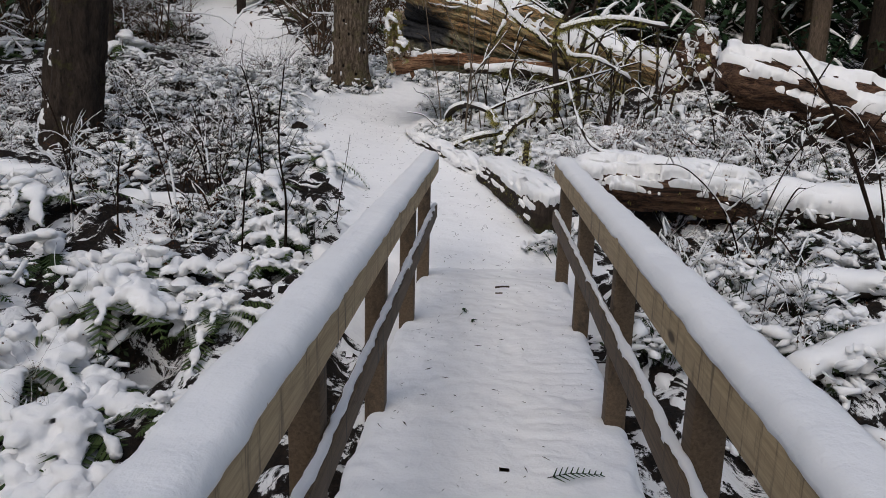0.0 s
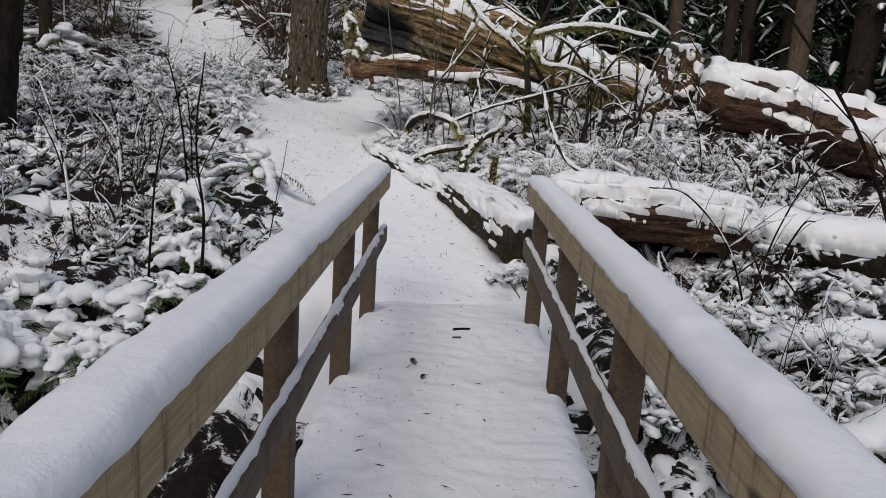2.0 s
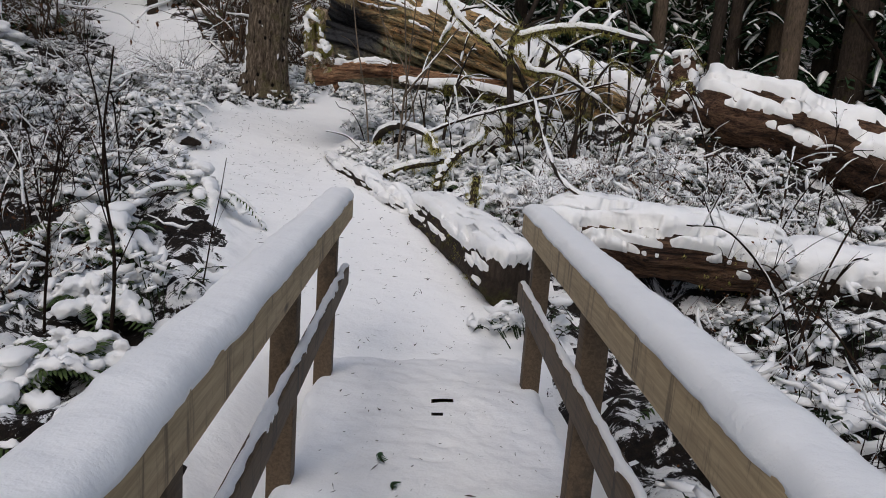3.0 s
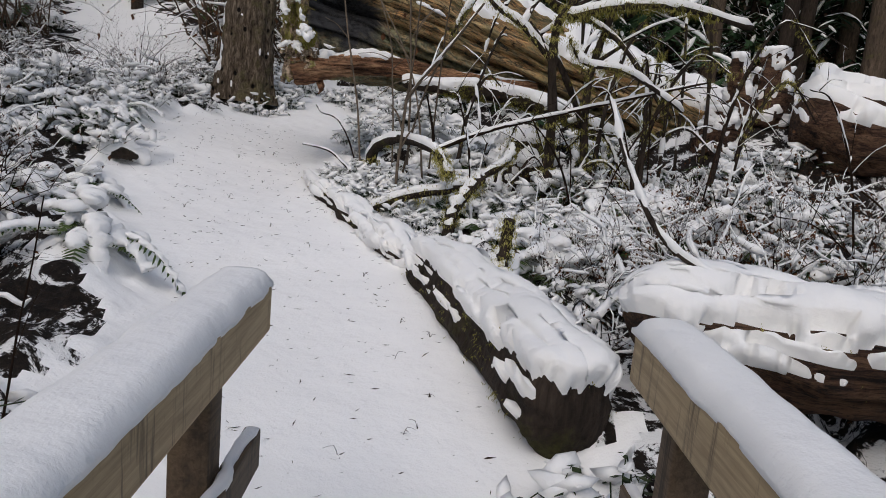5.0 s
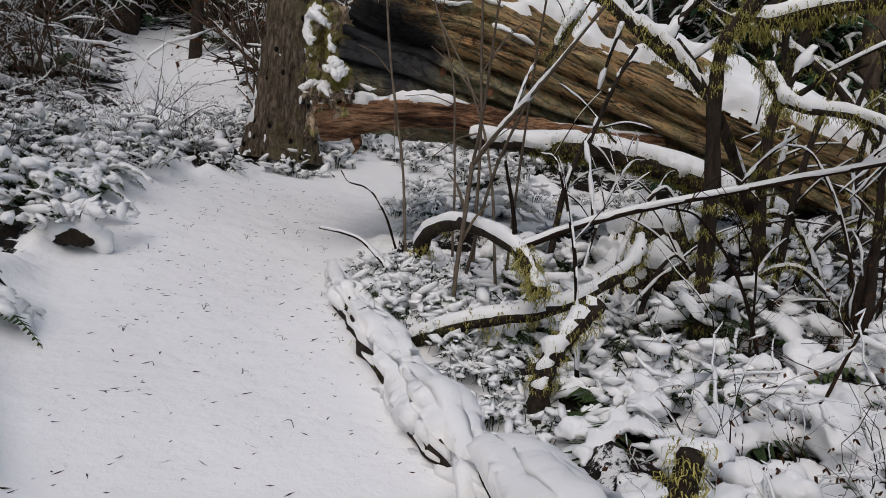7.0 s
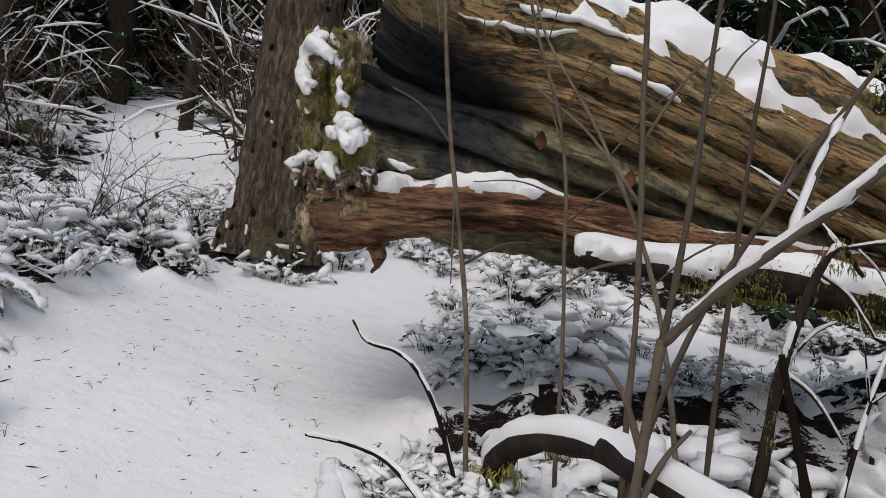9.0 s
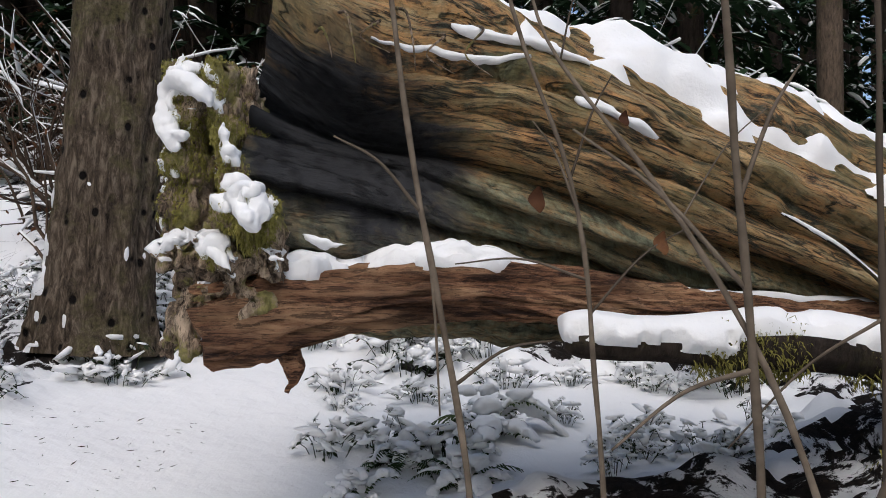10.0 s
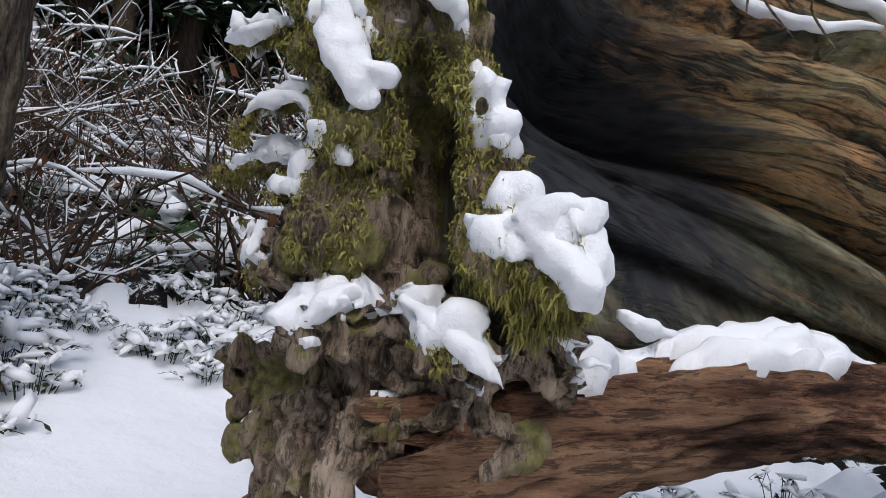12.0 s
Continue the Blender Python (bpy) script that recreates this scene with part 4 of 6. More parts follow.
log_thing("fallen_log", "second fallen log in the creek bed, heaped with snow", [(3.0, 7.12, 0.43), (3.8, 7.0, 0.36), (5.0, 6.8, 0.27), (6.6, 6.6, 0.15)], [0.17, 0.19, 0.18, 0.17], BARK_DARK, 25,
          dict(high=0.10, start=0.05, rough=0.3, scale=10, gap=0.15), 0, 40, 160, 0.1, 0.025)
log_thing("rotten_log", "broken red-brown rotten log with slabs of snow on top", [(3.75, 10.75, 1.72), (4.5, 10.45, 1.5), (5.3, 10.2, 1.22), (6.1, 9.9, 0.95)], [0.30, 0.34, 0.36, 0.33], ROT, 33,
          dict(high=0.10, start=0.45, rough=0.4, scale=7, gap=0.45), 0, 56, 140, 0.25, 0.07)
for k, (x, y, h, r) in enumerate(((3.42, 11.2, 0.72, 0.10), (3.75, 11.25, 0.66, 0.13), (3.18, 11.0, 0.35, 0.12), (3.58, 11.5, 0.5, 0.10))):
    z = float(ground(x, y))
    log_thing("rotten_stump", "splintered red-brown rotten stump with a cap of snow", [(x, y, z - 0.08), (x + 0.02, y, z + h * 0.5), (x + 0.03 * k - 0.04, y, z + h)], [r * 1.25, r, r * 0.72], ROT, 140 + k,
              dict(high=0.05, start=0.35, rough=0.6, scale=9), 0, 24, 40, 0.35, 0.035, "stump")
for k, (pts, rad) in enumerate((([(-4.0, 7.3, 0.12), (-3.0, 7.2, 0.2), (-2.1, 7.25, 0.16)], [0.10, 0.11, 0.09]), ([(-6.4, 8.0, 0.45), (-4.9, 7.7, 0.42), (-3.7, 7.55, 0.35)], [0.13, 0.12, 0.10]), ([(1.75, 4.9, -0.02), (2.5, 5.25, 0.12), (3.4, 5.3, 0.1)], [0.04, 0.05, 0.045]), ([(2.1, 4.2, -0.1), (2.9, 4.5, 0.02), (4.1, 4.4, 0.02)], [0.05, 0.06, 0.05]))):
    log_thing("fallen_branch", "fallen branch buried under a roll of snow", pts, rad, BARK_DARK, 160 + k, dict(high=0.09, start=-0.05, rough=0.4, scale=8, gap=0.1), 0, 16, 60, 0.12, 0.02, "branch")


# ---- standing trees ----
def pecked_bark_material():
    n = Nodes("pecked_bark")
    ridges = n.noise(3.4, 8, 0.75, (8, 8, 1.9), 0.5)
    c = n.ramp(ridges, (0.34, (0.014, 0.010, 0.007)), (0.5, (0.115, 0.085, 0.06)), (0.64, (0.28, 0.22, 0.16)))
    moss = n.ramp(n.noise(2.2, 6, 0.75), (0.5, 0.0), (0.62, 0.7))
    c = n.mix(moss, c, n.ramp(n.noise(40, 4), (0.35, (0.06, 0.055, 0.022)), (0.65, (0.19, 0.17, 0.075))))
    holes = n.cells(9, (1, 1, 0.75))
    c = n.mix(n.ramp(holes, (0.17, 1.0), (0.24, 0.0)), c, (0.008, 0.006, 0.005))
    n.bump(ridges, 1.0, 0.05)
    n.bump(n.ramp(holes, (0.15, 0.0), (0.3, 1.0)), 0.9, 0.03)
    n.bump(n.noise(60, 4), 0.6, 0.008)
    return n.done(c, 0.9, 0.15)


PECKED = pecked_bark_material()


def big_tree(x, y, r, lean, high, mat, seed, label, plaster=0.0, flare=1.35):
    z = float(ground(x, y)) - 0.1
    t = thing("tree", label, "tree", at=(x, y, z))
    g = trunk_mesh([(0, 0, 0), (lean * 0.3, 0, 0.3), (lean, 0, 1.0), (lean * 4, 0, 4), (lean * high, 0, high)], [r * flare, r * 1.12, r, r * 0.9, r * 0.6], 56, 190, 0.12, 0.02, seed, 6)
    part("trunk", solid(g), mat, t)
    if plaster:
        m = Mesh()
        v, f = g[:100].reshape(-1, 3), skin(100, g.shape[1], False)[0][:, ::-1]
        n = normals_of(v, [f])
        lee = n @ np.array([-0.85, -0.35, 0.3])
        q = v * np.array([1, 1, 0.65])
        d = 0.55 * lee + 0.95 * fbm(q, 7.0, 3, seed) + 0.3 * vn(q, 26, seed + 3) - plaster
        m.add(v + n * np.where(d > 0, 0.022 * np.sqrt(np.clip(d, 0, 1)), -0.015)[:, None], [f[(d[f] > 0).any(1)]])
        part("snow", m, SNOW, t, "flecks of snow caught in the bark")
    return t


big_tree(-1.84, 14.65, 0.335, 0.045, 14, PECKED, 41, "upright old tree with woodpecker-holed brown bark beside the trail", 0.82, 1.3)
big_tree(-4.62, 9.55, 0.32, 0.16, 14, BARK_DARK, 43, "dark mossy tree trunk leaning over the undergrowth", 0.8, 1.25)
big_tree(-7.3, 9.3, 0.28, 0.02, 14, BARK_DARK, 44, "dark wet conifer trunk in the undergrowth", 0.9)

# ---- plants ----
def arc(length, rise, droop, n, rng, wobble=0.03):
    """A stem that rises from the root and arches over, out along +x."""
    t = np.linspace(0, 1, n)
    x = length * (t * math.cos(rise) + 0.18 * t ** 2)
    z = length * (t * math.sin(rise) - droop * t ** 2.2)
    y = length * wobble * np.sin(t * 3 + rng.uniform(0, 6)) * t
    return np.stack([x, y, z], -1)


def turned(p, a):
    c, s = math.cos(a), math.sin(a)
    return np.stack([p[:, 0] * c - p[:, 1] * s, p[:, 0] * s + p[:, 1] * c, p[:, 2]], -1)


def fern_meshes(seed, fronds=15, size=0.75, load=1.0, n=26, thick=1.0, voxel=0.0):
    """A sword fern: arching fronds with two rows of leaflets, and the snow that weighs them down."""
    rng = random.Random(seed)
    green, snow = Mesh(), Mesh()
    for k in range(fronds):
        a = 2 * math.pi * k / fronds + rng.uniform(-0.25, 0.25)
        ln = size * rng.uniform(0.5, 1.2)
        p = turned(arc(ln, rng.uniform(0.5, 1.25), rng.uniform(0.6, 1.2), 14, rng), a)
        tube(green, p, np.linspace(0.005, 0.002, 14), 3)
        t = np.gradient(p, axis=0)
        t /= np.linalg.norm(t, axis=1)[:, None]
        side = np.cross(t, [0, 0, 1.0])
        side /= np.linalg.norm(side, axis=1)[:, None] + 1e-6
        for i in range(3, n):
            u = i / n * 13
            j = int(u)
            q = p[j] + (p[min(j + 1, 13)] - p[j]) * (u - j)
            w = (0.125 if voxel else 0.085) * size / 0.75 * math.sin(math.pi * min(1.0, 0.12 + i / n * 0.9)) ** 0.7
            for sgn in (-1, 1):
                d = side[j] * sgn + t[j] * 0.35 + np.array([0, 0, -0.25 + rng.gauss(0, 0.12)])
                e = t[j] * 0.009 * 26 / n
                green.add([q - e, q + e, q + d * w * 0.6 + e * 0.9, q + d * w, q + d * w * 0.6 - e * 0.9], [np.array([[0, 1, 2, 3, 4]])])
        if rng.random() < load:
            cut = rng.randrange(1, 4)
            end = 14 - rng.choice((0, 0, 1, 2, 4))
            s = p[cut:end] + np.array([0, 0, 0.010])
            s = s + 0.012 * np.stack([vn(s + k, 9, seed), vn(s + k, 9, seed + 1), 0.6 * vn(s + k, 9, seed + 2)], -1)
            if n > 20:
                s = spline(s, 24)
            r = 0.052 * thick * (size / 0.75) * rng.uniform(0.5, 1.5) * (1 + 0.5 * vn(s * 1.0 + k * 3, 13, seed) + 0.5 * vn(s + k * 5, 34, seed + 4))
            r = np.clip(r, 0.006, 1) * np.sqrt(np.sin(np.linspace(0.3, math.pi - 0.3, len(s))))
            g, _ = grid(s, r, 10 if n > 20 else 8, 0.6)
            g = g + (0.022 * fbm(g + k, 30, 2, seed)).reshape(*g.shape[:2], 1) * np.array([1, 1, 0.7])
            snow.add(g, skin(*g.shape[:2]))
    for _ in range(5):
        blob(snow, (rng.gauss(0, 0.09), rng.gauss(0, 0.09), size * rng.uniform(0.22, 0.42)), (rng.uniform(0.05, 0.11), rng.uniform(0.05, 0.11), rng.uniform(0.03, 0.06)), 2, 0.5, seed=rng.randrange(999))
    if voxel:
        # the rolls of snow run together into one blanket with holes
        for _ in range(6):
            a, d = rng.uniform(0, 6.28), size * rng.uniform(0.15, 0.5)
            blob(snow, (math.cos(a) * d, math.sin(a) * d, size * rng.uniform(0.12, 0.3)), (rng.uniform(0.06, 0.13), rng.uniform(0.06, 0.13), rng.uniform(0.03, 0.05)), 2, 0.5, seed=rng.randrange(999))
        v, f = fused(snow, voxel)
        w = normals_of(v, [f])
        v = v + w * (0.016 * vn(v, 13, seed) + 0.016 * vn(v, 31, seed + 1) + 0.007 * vn(v * np.array([1, 1, 0.3]), 62, seed + 2) * step(0.5, -0.2, w[:, 2]))[:, None]
        snow = Mesh().add(v, f)
    return green, snow


def branch_out(mesh, tips, p0, way, length, r, depth, rng, spread=0.5, sides=4, bend=0.25, lift=0.1):
    n = 7 if depth else 5
    p = [np.array(p0, float)]
    w = np.array(way, float)
    for _ in range(n - 1):
        w = w + np.array([rng.gauss(0, bend), rng.gauss(0, bend), rng.gauss(0, bend) + lift]) * 0.35
        w /= np.linalg.norm(w)
        p.append(p[-1] + w * length / (n - 1))
    p = np.array(p)
    radii = np.linspace(r, r * (0.45 if depth else 0.25), n)
    g = tube(mesh, p, radii, sides, ends=False)
    tips.append((p, radii))
    if depth:
        for _ in range(rng.choice((2, 3, 3))):
            i = rng.randrange(2, n)
            d = w + np.array([rng.gauss(0, spread), rng.gauss(0, spread), rng.gauss(0, spread * 0.7)])
            branch_out(mesh, tips, p[i], d / np.linalg.norm(d), length * rng.uniform(0.45, 0.75), radii[i] * 0.65, depth - 1, rng, spread, 3, bend, lift)


def bush_meshes(seed, stems=9, high=0.8, leaves=60, load=0.8, spread=0.55, r=0.006, snow_r=0.016, deep=2):
    """A bare brown shrub: branching twigs, some dead leaves, snow along the twigs."""
    rng = random.Random(seed)
    wood, leaf, snow = Mesh(), Mesh(), Mesh()
    runs = []
    for _ in range(stems):
        a = rng.uniform(0, 6.28)
        lean = rng.uniform(0.1, 0.9)
        branch_out(wood, runs, (rng.gauss(0, 0.06), rng.gauss(0, 0.06), -0.03), (math.cos(a) * lean, math.sin(a) * lean, 1.0), high * rng.uniform(0.5, 1.0), r * rng.uniform(0.7, 1.2), deep, rng, spread, 3, 0.75, 0.0)
    for p, radii in runs:
        if rng.random() < load:
            a = rng.randrange(0, 3)
            s = p[a:] + np.array([0, 0, snow_r * 0.5])
            flatness = np.clip(1.15 - np.abs(np.gradient(s, axis=0)[:, 2]) / (np.linalg.norm(np.gradient(s, axis=0), axis=1) + 1e-6), 0.12, 1)
            rr = snow_r * rng.uniform(0.6, 1.4) * flatness * (1 + 0.6 * vn(s + seed, 25, seed))
            rr[0] *= 0.4
            rr[-1] *= 0.4
            g, _ = grid(s, np.clip(rr, 0.001, 1), 4)
            snow.add(g, skin(*g.shape[:2]))
    for _ in range(leaves):
        p, radii = rng.choice(runs)
        q = p[rng.randrange(1, len(p))]
        s = rng.uniform(0.012, 0.032)
        a, b = np.array([rng.gauss(0, 1) for _ in range(3)]), np.array([rng.gauss(0, 1), rng.gauss(0, 1), -1.0])
        a, b = a / np.linalg.norm(a) * s * 0.38, b / np.linalg.norm(b) * s
        leaf.add([q, q + a + b * 0.5, q + b * 1.2, q - a + b * 0.5], np.array([[0, 1, 2, 3]]))
    return wood, leaf, snow


def cover_meshes(seed, n=21, wide=0.38):
    """A patch of low evergreen ground cover: arching leafy sprigs with clots of snow clinging to them."""
    rng = random.Random(seed)
    green, snow = Mesh(), Mesh()
    for k in range(n):
        a, d = rng.uniform(0, 6.28), wide * rng.uniform(0.15, 1.0)
        h = rng.uniform(0.06, 0.24) * (1.15 - 0.6 * d / wide)
        x, y = math.cos(a) * d, math.sin(a) * d
        p = spline([(x * 0.4, y * 0.4, -0.06), (x * 0.75, y * 0.75, h), (x * 1.1, y * 1.1, h * rng.uniform(0.5, 0.95))], 7)
        tube(green, p[::2], [0.004, 0.003, 0.003, 0.002], 3, ends=False)
        for _ in range(7):
            b, s = rng.uniform(0, 6.28), rng.uniform(0.02, 0.05)
            w1 = np.array([math.cos(b), math.sin(b), rng.uniform(-0.8, 0.2)]) * s
            w2 = np.array([-math.sin(b), math.cos(b), rng.uniform(-0.2, 0.2)]) * s * 0.32
            q = p[rng.randrange(2, 7)]
            green.add([q, q + w1 * 0.5 + w2, q + w1, q + w1 * 0.5 - w2], np.array([[0, 1, 2, 3]]))
        for i in range(2, 7):
            if rng.random() < 0.5:
                s = 0.016 + 0.042 * rng.random() ** 1.6
                one = Mesh()
                blob(one, (0, 0, 0), (s * rng.uniform(1.2, 2.2), s * rng.uniform(0.5, 0.9), s * rng.uniform(0.35, 0.6)), 1, 0.7, seed=rng.randrange(9999))
                snow.joined(one, Matrix.LocRotScale(p[i] + np.array([rng.gauss(0, 0.012), rng.gauss(0, 0.012), s * 0.25]), Euler((rng.gauss(0, 0.3), rng.gauss(0, 0.4), rng.uniform(0, 6.28))), None))
    return green, snow


def bough_meshes(seed, length=1.3, lite=False):
    """A drooping conifer bough: a spine, flat sprays of needles along side twigs, and pads of snow."""
    rng = random.Random(seed)
    wood, green, snow = Mesh(), Mesh(), Mesh()
    p = arc(length, 0.15, 0.35, 8, rng, 0.06)
    tube(wood, p[::2], np.linspace(0.012, 0.003, 4), 3, ends=False)
    for i in range(1, 8, 2 if lite else 1):
        for sgn in (-1, 1):
            ln = length * 0.42 * (1 - i / 9) * rng.uniform(0.7, 1.1)
            d = np.array([0.6, sgn * 0.85, -0.25 + rng.gauss(0, 0.1)])
            u = np.linspace(0, 1, 5)[:, None]
            q = p[i] + d * ln * u + np.array([0, 0, -0.25 * ln]) * u ** 2
            for j in range(2, 5, 2) if lite else range(1, 5):
                for s2 in (-1, 1):
                    e = np.array([0.75, 0.0, -0.25]) + s2 * np.array([-0.85, sgn * 0.6, 0])
                    e = e / np.linalg.norm(e) * (0.2 if lite else 0.12) * rng.uniform(0.7, 1.3)
                    w = np.cross(e, [0, 0, 1]) * 0.26
                    green.add([q[j], q[j] + e * 0.5 + w, q[j] + e, q[j] + e * 0.5 - w], np.array([[0, 1, 2, 3]]))
            e = d * ln * 1.15
            w = np.array([0.09 if lite else 0.045, 0, 0])
            green.add([q[0] - w, q[0] + w, q[0] + e * 0.6 + w - [0, 0, 0.03], q[-1], q[0] + e * 0.6 - w - [0, 0, 0.03]], np.array([[0, 1, 2, 3, 4]]))
            if rng.random() < 0.6:
                r = np.clip(0.03 * rng.uniform(0.5, 1.4) * (1 + 0.6 * vn(q + seed, 12, seed)), 0.004, 1) * np.array([0.5, 1, 1, 0.9, 0.4])
                if lite:
                    q, r = q[[0, 2, 4]], r[[0, 2, 4]] * 1.3
                g, _ = grid(q + np.array([0, 0, 0.014]), r, 3 if lite else 4, 0.6)
                snow.add(g, skin(*g.shape[:2]))
    return wood, green, snow


def proto(name, label, category, group, *parts_of):
    """A thing with its parts, used as it stands and copied."""
    t = thing(name, label, category, group)
    for pname, mesh, mat in parts_of:
        if mesh.n:
            part(pname, mesh, mat, t)
    return t


def scatter(protos, places):
    for k, m in enumerate(places):
        if k < len(protos):
            protos[k].matrix_basis = m
        else:
            copy_thing(protos[k % len(protos)], m)


def clear_of(x, y, margin):
    """Off the trail, the bridge, the camera's way and the big trunks."""
    if track_distance(np.array(x), np.array(y)) < 0.8 + margin:
        return False
    if y < 6.6 and -0.55 - margin < x - 0.05 * y < 0.95 + margin:
        return False
    if 11.1 < y < 12.6 and -1.0 < x < 4:
        return False
    return math.hypot(x + 1.8, y - 14.6) > 0.6 + margin and math.hypot(x + 4.6, y - 9.5) > 0.45


def places(rng, count, x0, x1, y0, y1, margin, sink, lo, hi, lean=0.12):
    out = []
    while len(out) < count:
        x, y = rng.uniform(x0, x1), rng.uniform(y0, y1)
        if clear_of(x, y, margin):
            out.append(put(x, y, sink, rng.uniform(0, 6.28), rng.uniform(lo, hi), (rng.gauss(0, lean), rng.gauss(0, lean))))
    return out


rng = random.Random(21)
ferns = [proto("sword_fern", "sword fern bowed down under fresh snow", "fern", "ferns under snow", ("fronds", a, FERN), ("snow", b, SNOW)) for a, b in (fern_meshes(s, 15, 0.75, l) for s, l in ((1, 0.95), (2, 0.85), (3, 1.0), (4, 0.8), (5, 0.55)))]
spots = [(-1.3, 5.3, 0.95), (-2.9, 5.8, 1.1), (-1.25, 8.3, 0.85), (-1.7, 7.3, 1.0), (-3.4, 4.2, 1.2), (-2.2, 2.9, 1.2), (-3.5, 6.7, 1.0), (-1.05, 2.7, 0.9), (-4.6, 5.4, 1.1),
         (1.75, 10.1, 0.8), (0.35, 11.0, 0.75), (0.75, 10.9, 0.8), (1.6, 4.2, 0.9), (2.6, 5.9, 0.8), (2.3, 3.2, 1.0), (0.05, 12.9, 0.6), (0.6, 13.3, 0.8), (0.05, 10.95, 0.5), (0.55, 11.1, 0.6), (1.0, 10.8, 0.7), (0.2, 11.25, 0.55), (0.85, 11.2, 0.6), (-0.15, 12.6, 0.5), (0.35, 12.7, 0.55), (1.3, 10.9, 0.7)]
fern_places = [put(x, y, 0.04, rng.uniform(0, 6.28), s, (rng.gauss(0, 0.08), rng.gauss(0, 0.08))) for x, y, s in spots]
fern_places += places(rng, 22, -8, -1.6, 6, 15, 0.3, 0.04, 0.7, 1.0) + places(rng, 14, 1.3, 7, 7.5, 15, 0.3, 0.04, 0.6, 0.95)
scatter(ferns, fern_places)
# ferns buried deep: thick blankets of snow with dark holes beneath the arched fronds
laden = [proto("sword_fern", "sword fern buried under a thick blanket of snow", "fern", "ferns under snow", ("fronds", a, FERN), ("snow", b, SNOW)) for a, b in (fern_meshes(s, 14, 0.8, 1.0, 24, 0.95, 0.017) for s in (81, 82, 83))]
scatter(laden, [put(x, y, 0.05, rng.uniform(0, 6.28), s, (rng.gauss(0, 0.06), rng.gauss(0, 0.06))) for x, y, s in (
    (1.2, 8.55, 0.85), (1.65, 8.9, 1.0), (1.05, 9.15, 0.7), (1.5, 9.5, 0.9), (2.1, 9.3, 1.0), (1.0, 9.75, 0.6), (1.75, 8.2, 0.8), (2.2, 8.5, 0.9),
    (-1.3, 4.75, 1.1), (-2.25, 4.2, 1.4), (-1.75, 3.75, 1.1), (-1.2, 3.9, 0.9), (-2.9, 4.3, 1.4), (-2.0, 4.9, 1.2), (-1.15, 5.6, 0.9), (-2.0, 5.4, 1.1), (-1.5, 3.3, 1.0), (-3.2, 5.1, 1.2), (-2.7, 3.0, 1.2), (-1.35, 6.4, 0.85), (1.9, 5.6, 0.8), (2.7, 4.7, 0.9), (-2.35, 11.6, 0.55),
    (0.25, 10.2, 0.6), (0.6, 9.95, 0.6), (0.05, 10.5, 0.55), (0.95, 10.0, 0.6), (0.12, 10.85, 0.5), (0.5, 10.8, 0.6), (0.85, 10.55, 0.6), (0.35, 10.45, 0.5), (0.72, 10.15, 0.55), (1.25, 10.35, 0.6))])
far_ferns = [proto("sword_fern", "sword fern bowed down by snow on the slope", "fern", "ferns under snow", ("fronds", a, FERN), ("snow", b, SNOW)) for a, b in (fern_meshes(s, 11, 0.75, l, 13) for s, l in ((6, 0.3), (7, 0.25)))]
scatter(far_ferns, places(rng, 80, -14, 8, 15.5, 28, 0.5, 0.05, 0.9, 1.7))

bushes = [proto("bare_shrub", "bare brown shrub with dead leaves and snow on its twigs", "shrub", "bare shrubs", ("brushwood", a, TWIG), ("dead_foliage", b, DEAD_LEAF), ("snow", c, SNOW)) for a, b, c in (bush_meshes(s, 8, h, n, l) for s, h, n, l in ((11, 0.8, 200, 0.25), (12, 0.9, 150, 0.3), (13, 0.7, 280, 0.2), (14, 1.1, 110, 0.2), (15, 0.6, 190, 0.35), (16, 1.2, 60, 0.08), (17, 1.3, 90, 0.1)))]
bush_places = places(rng, 100, -8, -1.7, 6.5, 15.5, 0.5, 0.03, 0.65, 1.1, 0.2) + places(rng, 9, -5, -1.6, 2.5, 6.5, 0.2, 0.03, 0.5, 0.9, 0.25) + places(rng, 44, 1.0, 7, 7.3, 14, 0.3, 0.03, 0.6, 1.0, 0.3)
bush_places += places(rng, 28, 1.6, 5, 2.2, 7, 0.3, 0.03, 0.5, 0.95, 0.3)
# the bank between the trail and the old tree
for k in range(20):
    x, y = rng.uniform(-4.4, -2.3), rng.uniform(11.6, 15.2)
    bush_places.append(put(x, y, 0.03, rng.uniform(0, 6.28), rng.uniform(0.4, 0.75), (rng.gauss(0, 0.3), rng.gauss(0, 0.3))))
scatter(bushes, bush_places)
far_bushes = [proto("bare_shrub", "bare brown shrub with snow on its twigs, on the slope", "shrub", "bare shrubs", ("brushwood", a, BROWN_TWIG), ("dead_foliage", b, DEAD_LEAF), ("snow", c, SNOW)) for a, b, c in (bush_meshes(s, 18, 0.9, 190, 0.38, 0.6, 0.008, 0.008, 1) for s in (18, 19))]
scatter(far_bushes, places(rng, 125, -16, 9, 15.5, 30, 0.3, 0.03, 1.0, 2.0, 0.2) + places(rng, 30, -3.5, 2.5, 16.5, 25, 0.3, 0.03, 0.9, 1.6, 0.2))

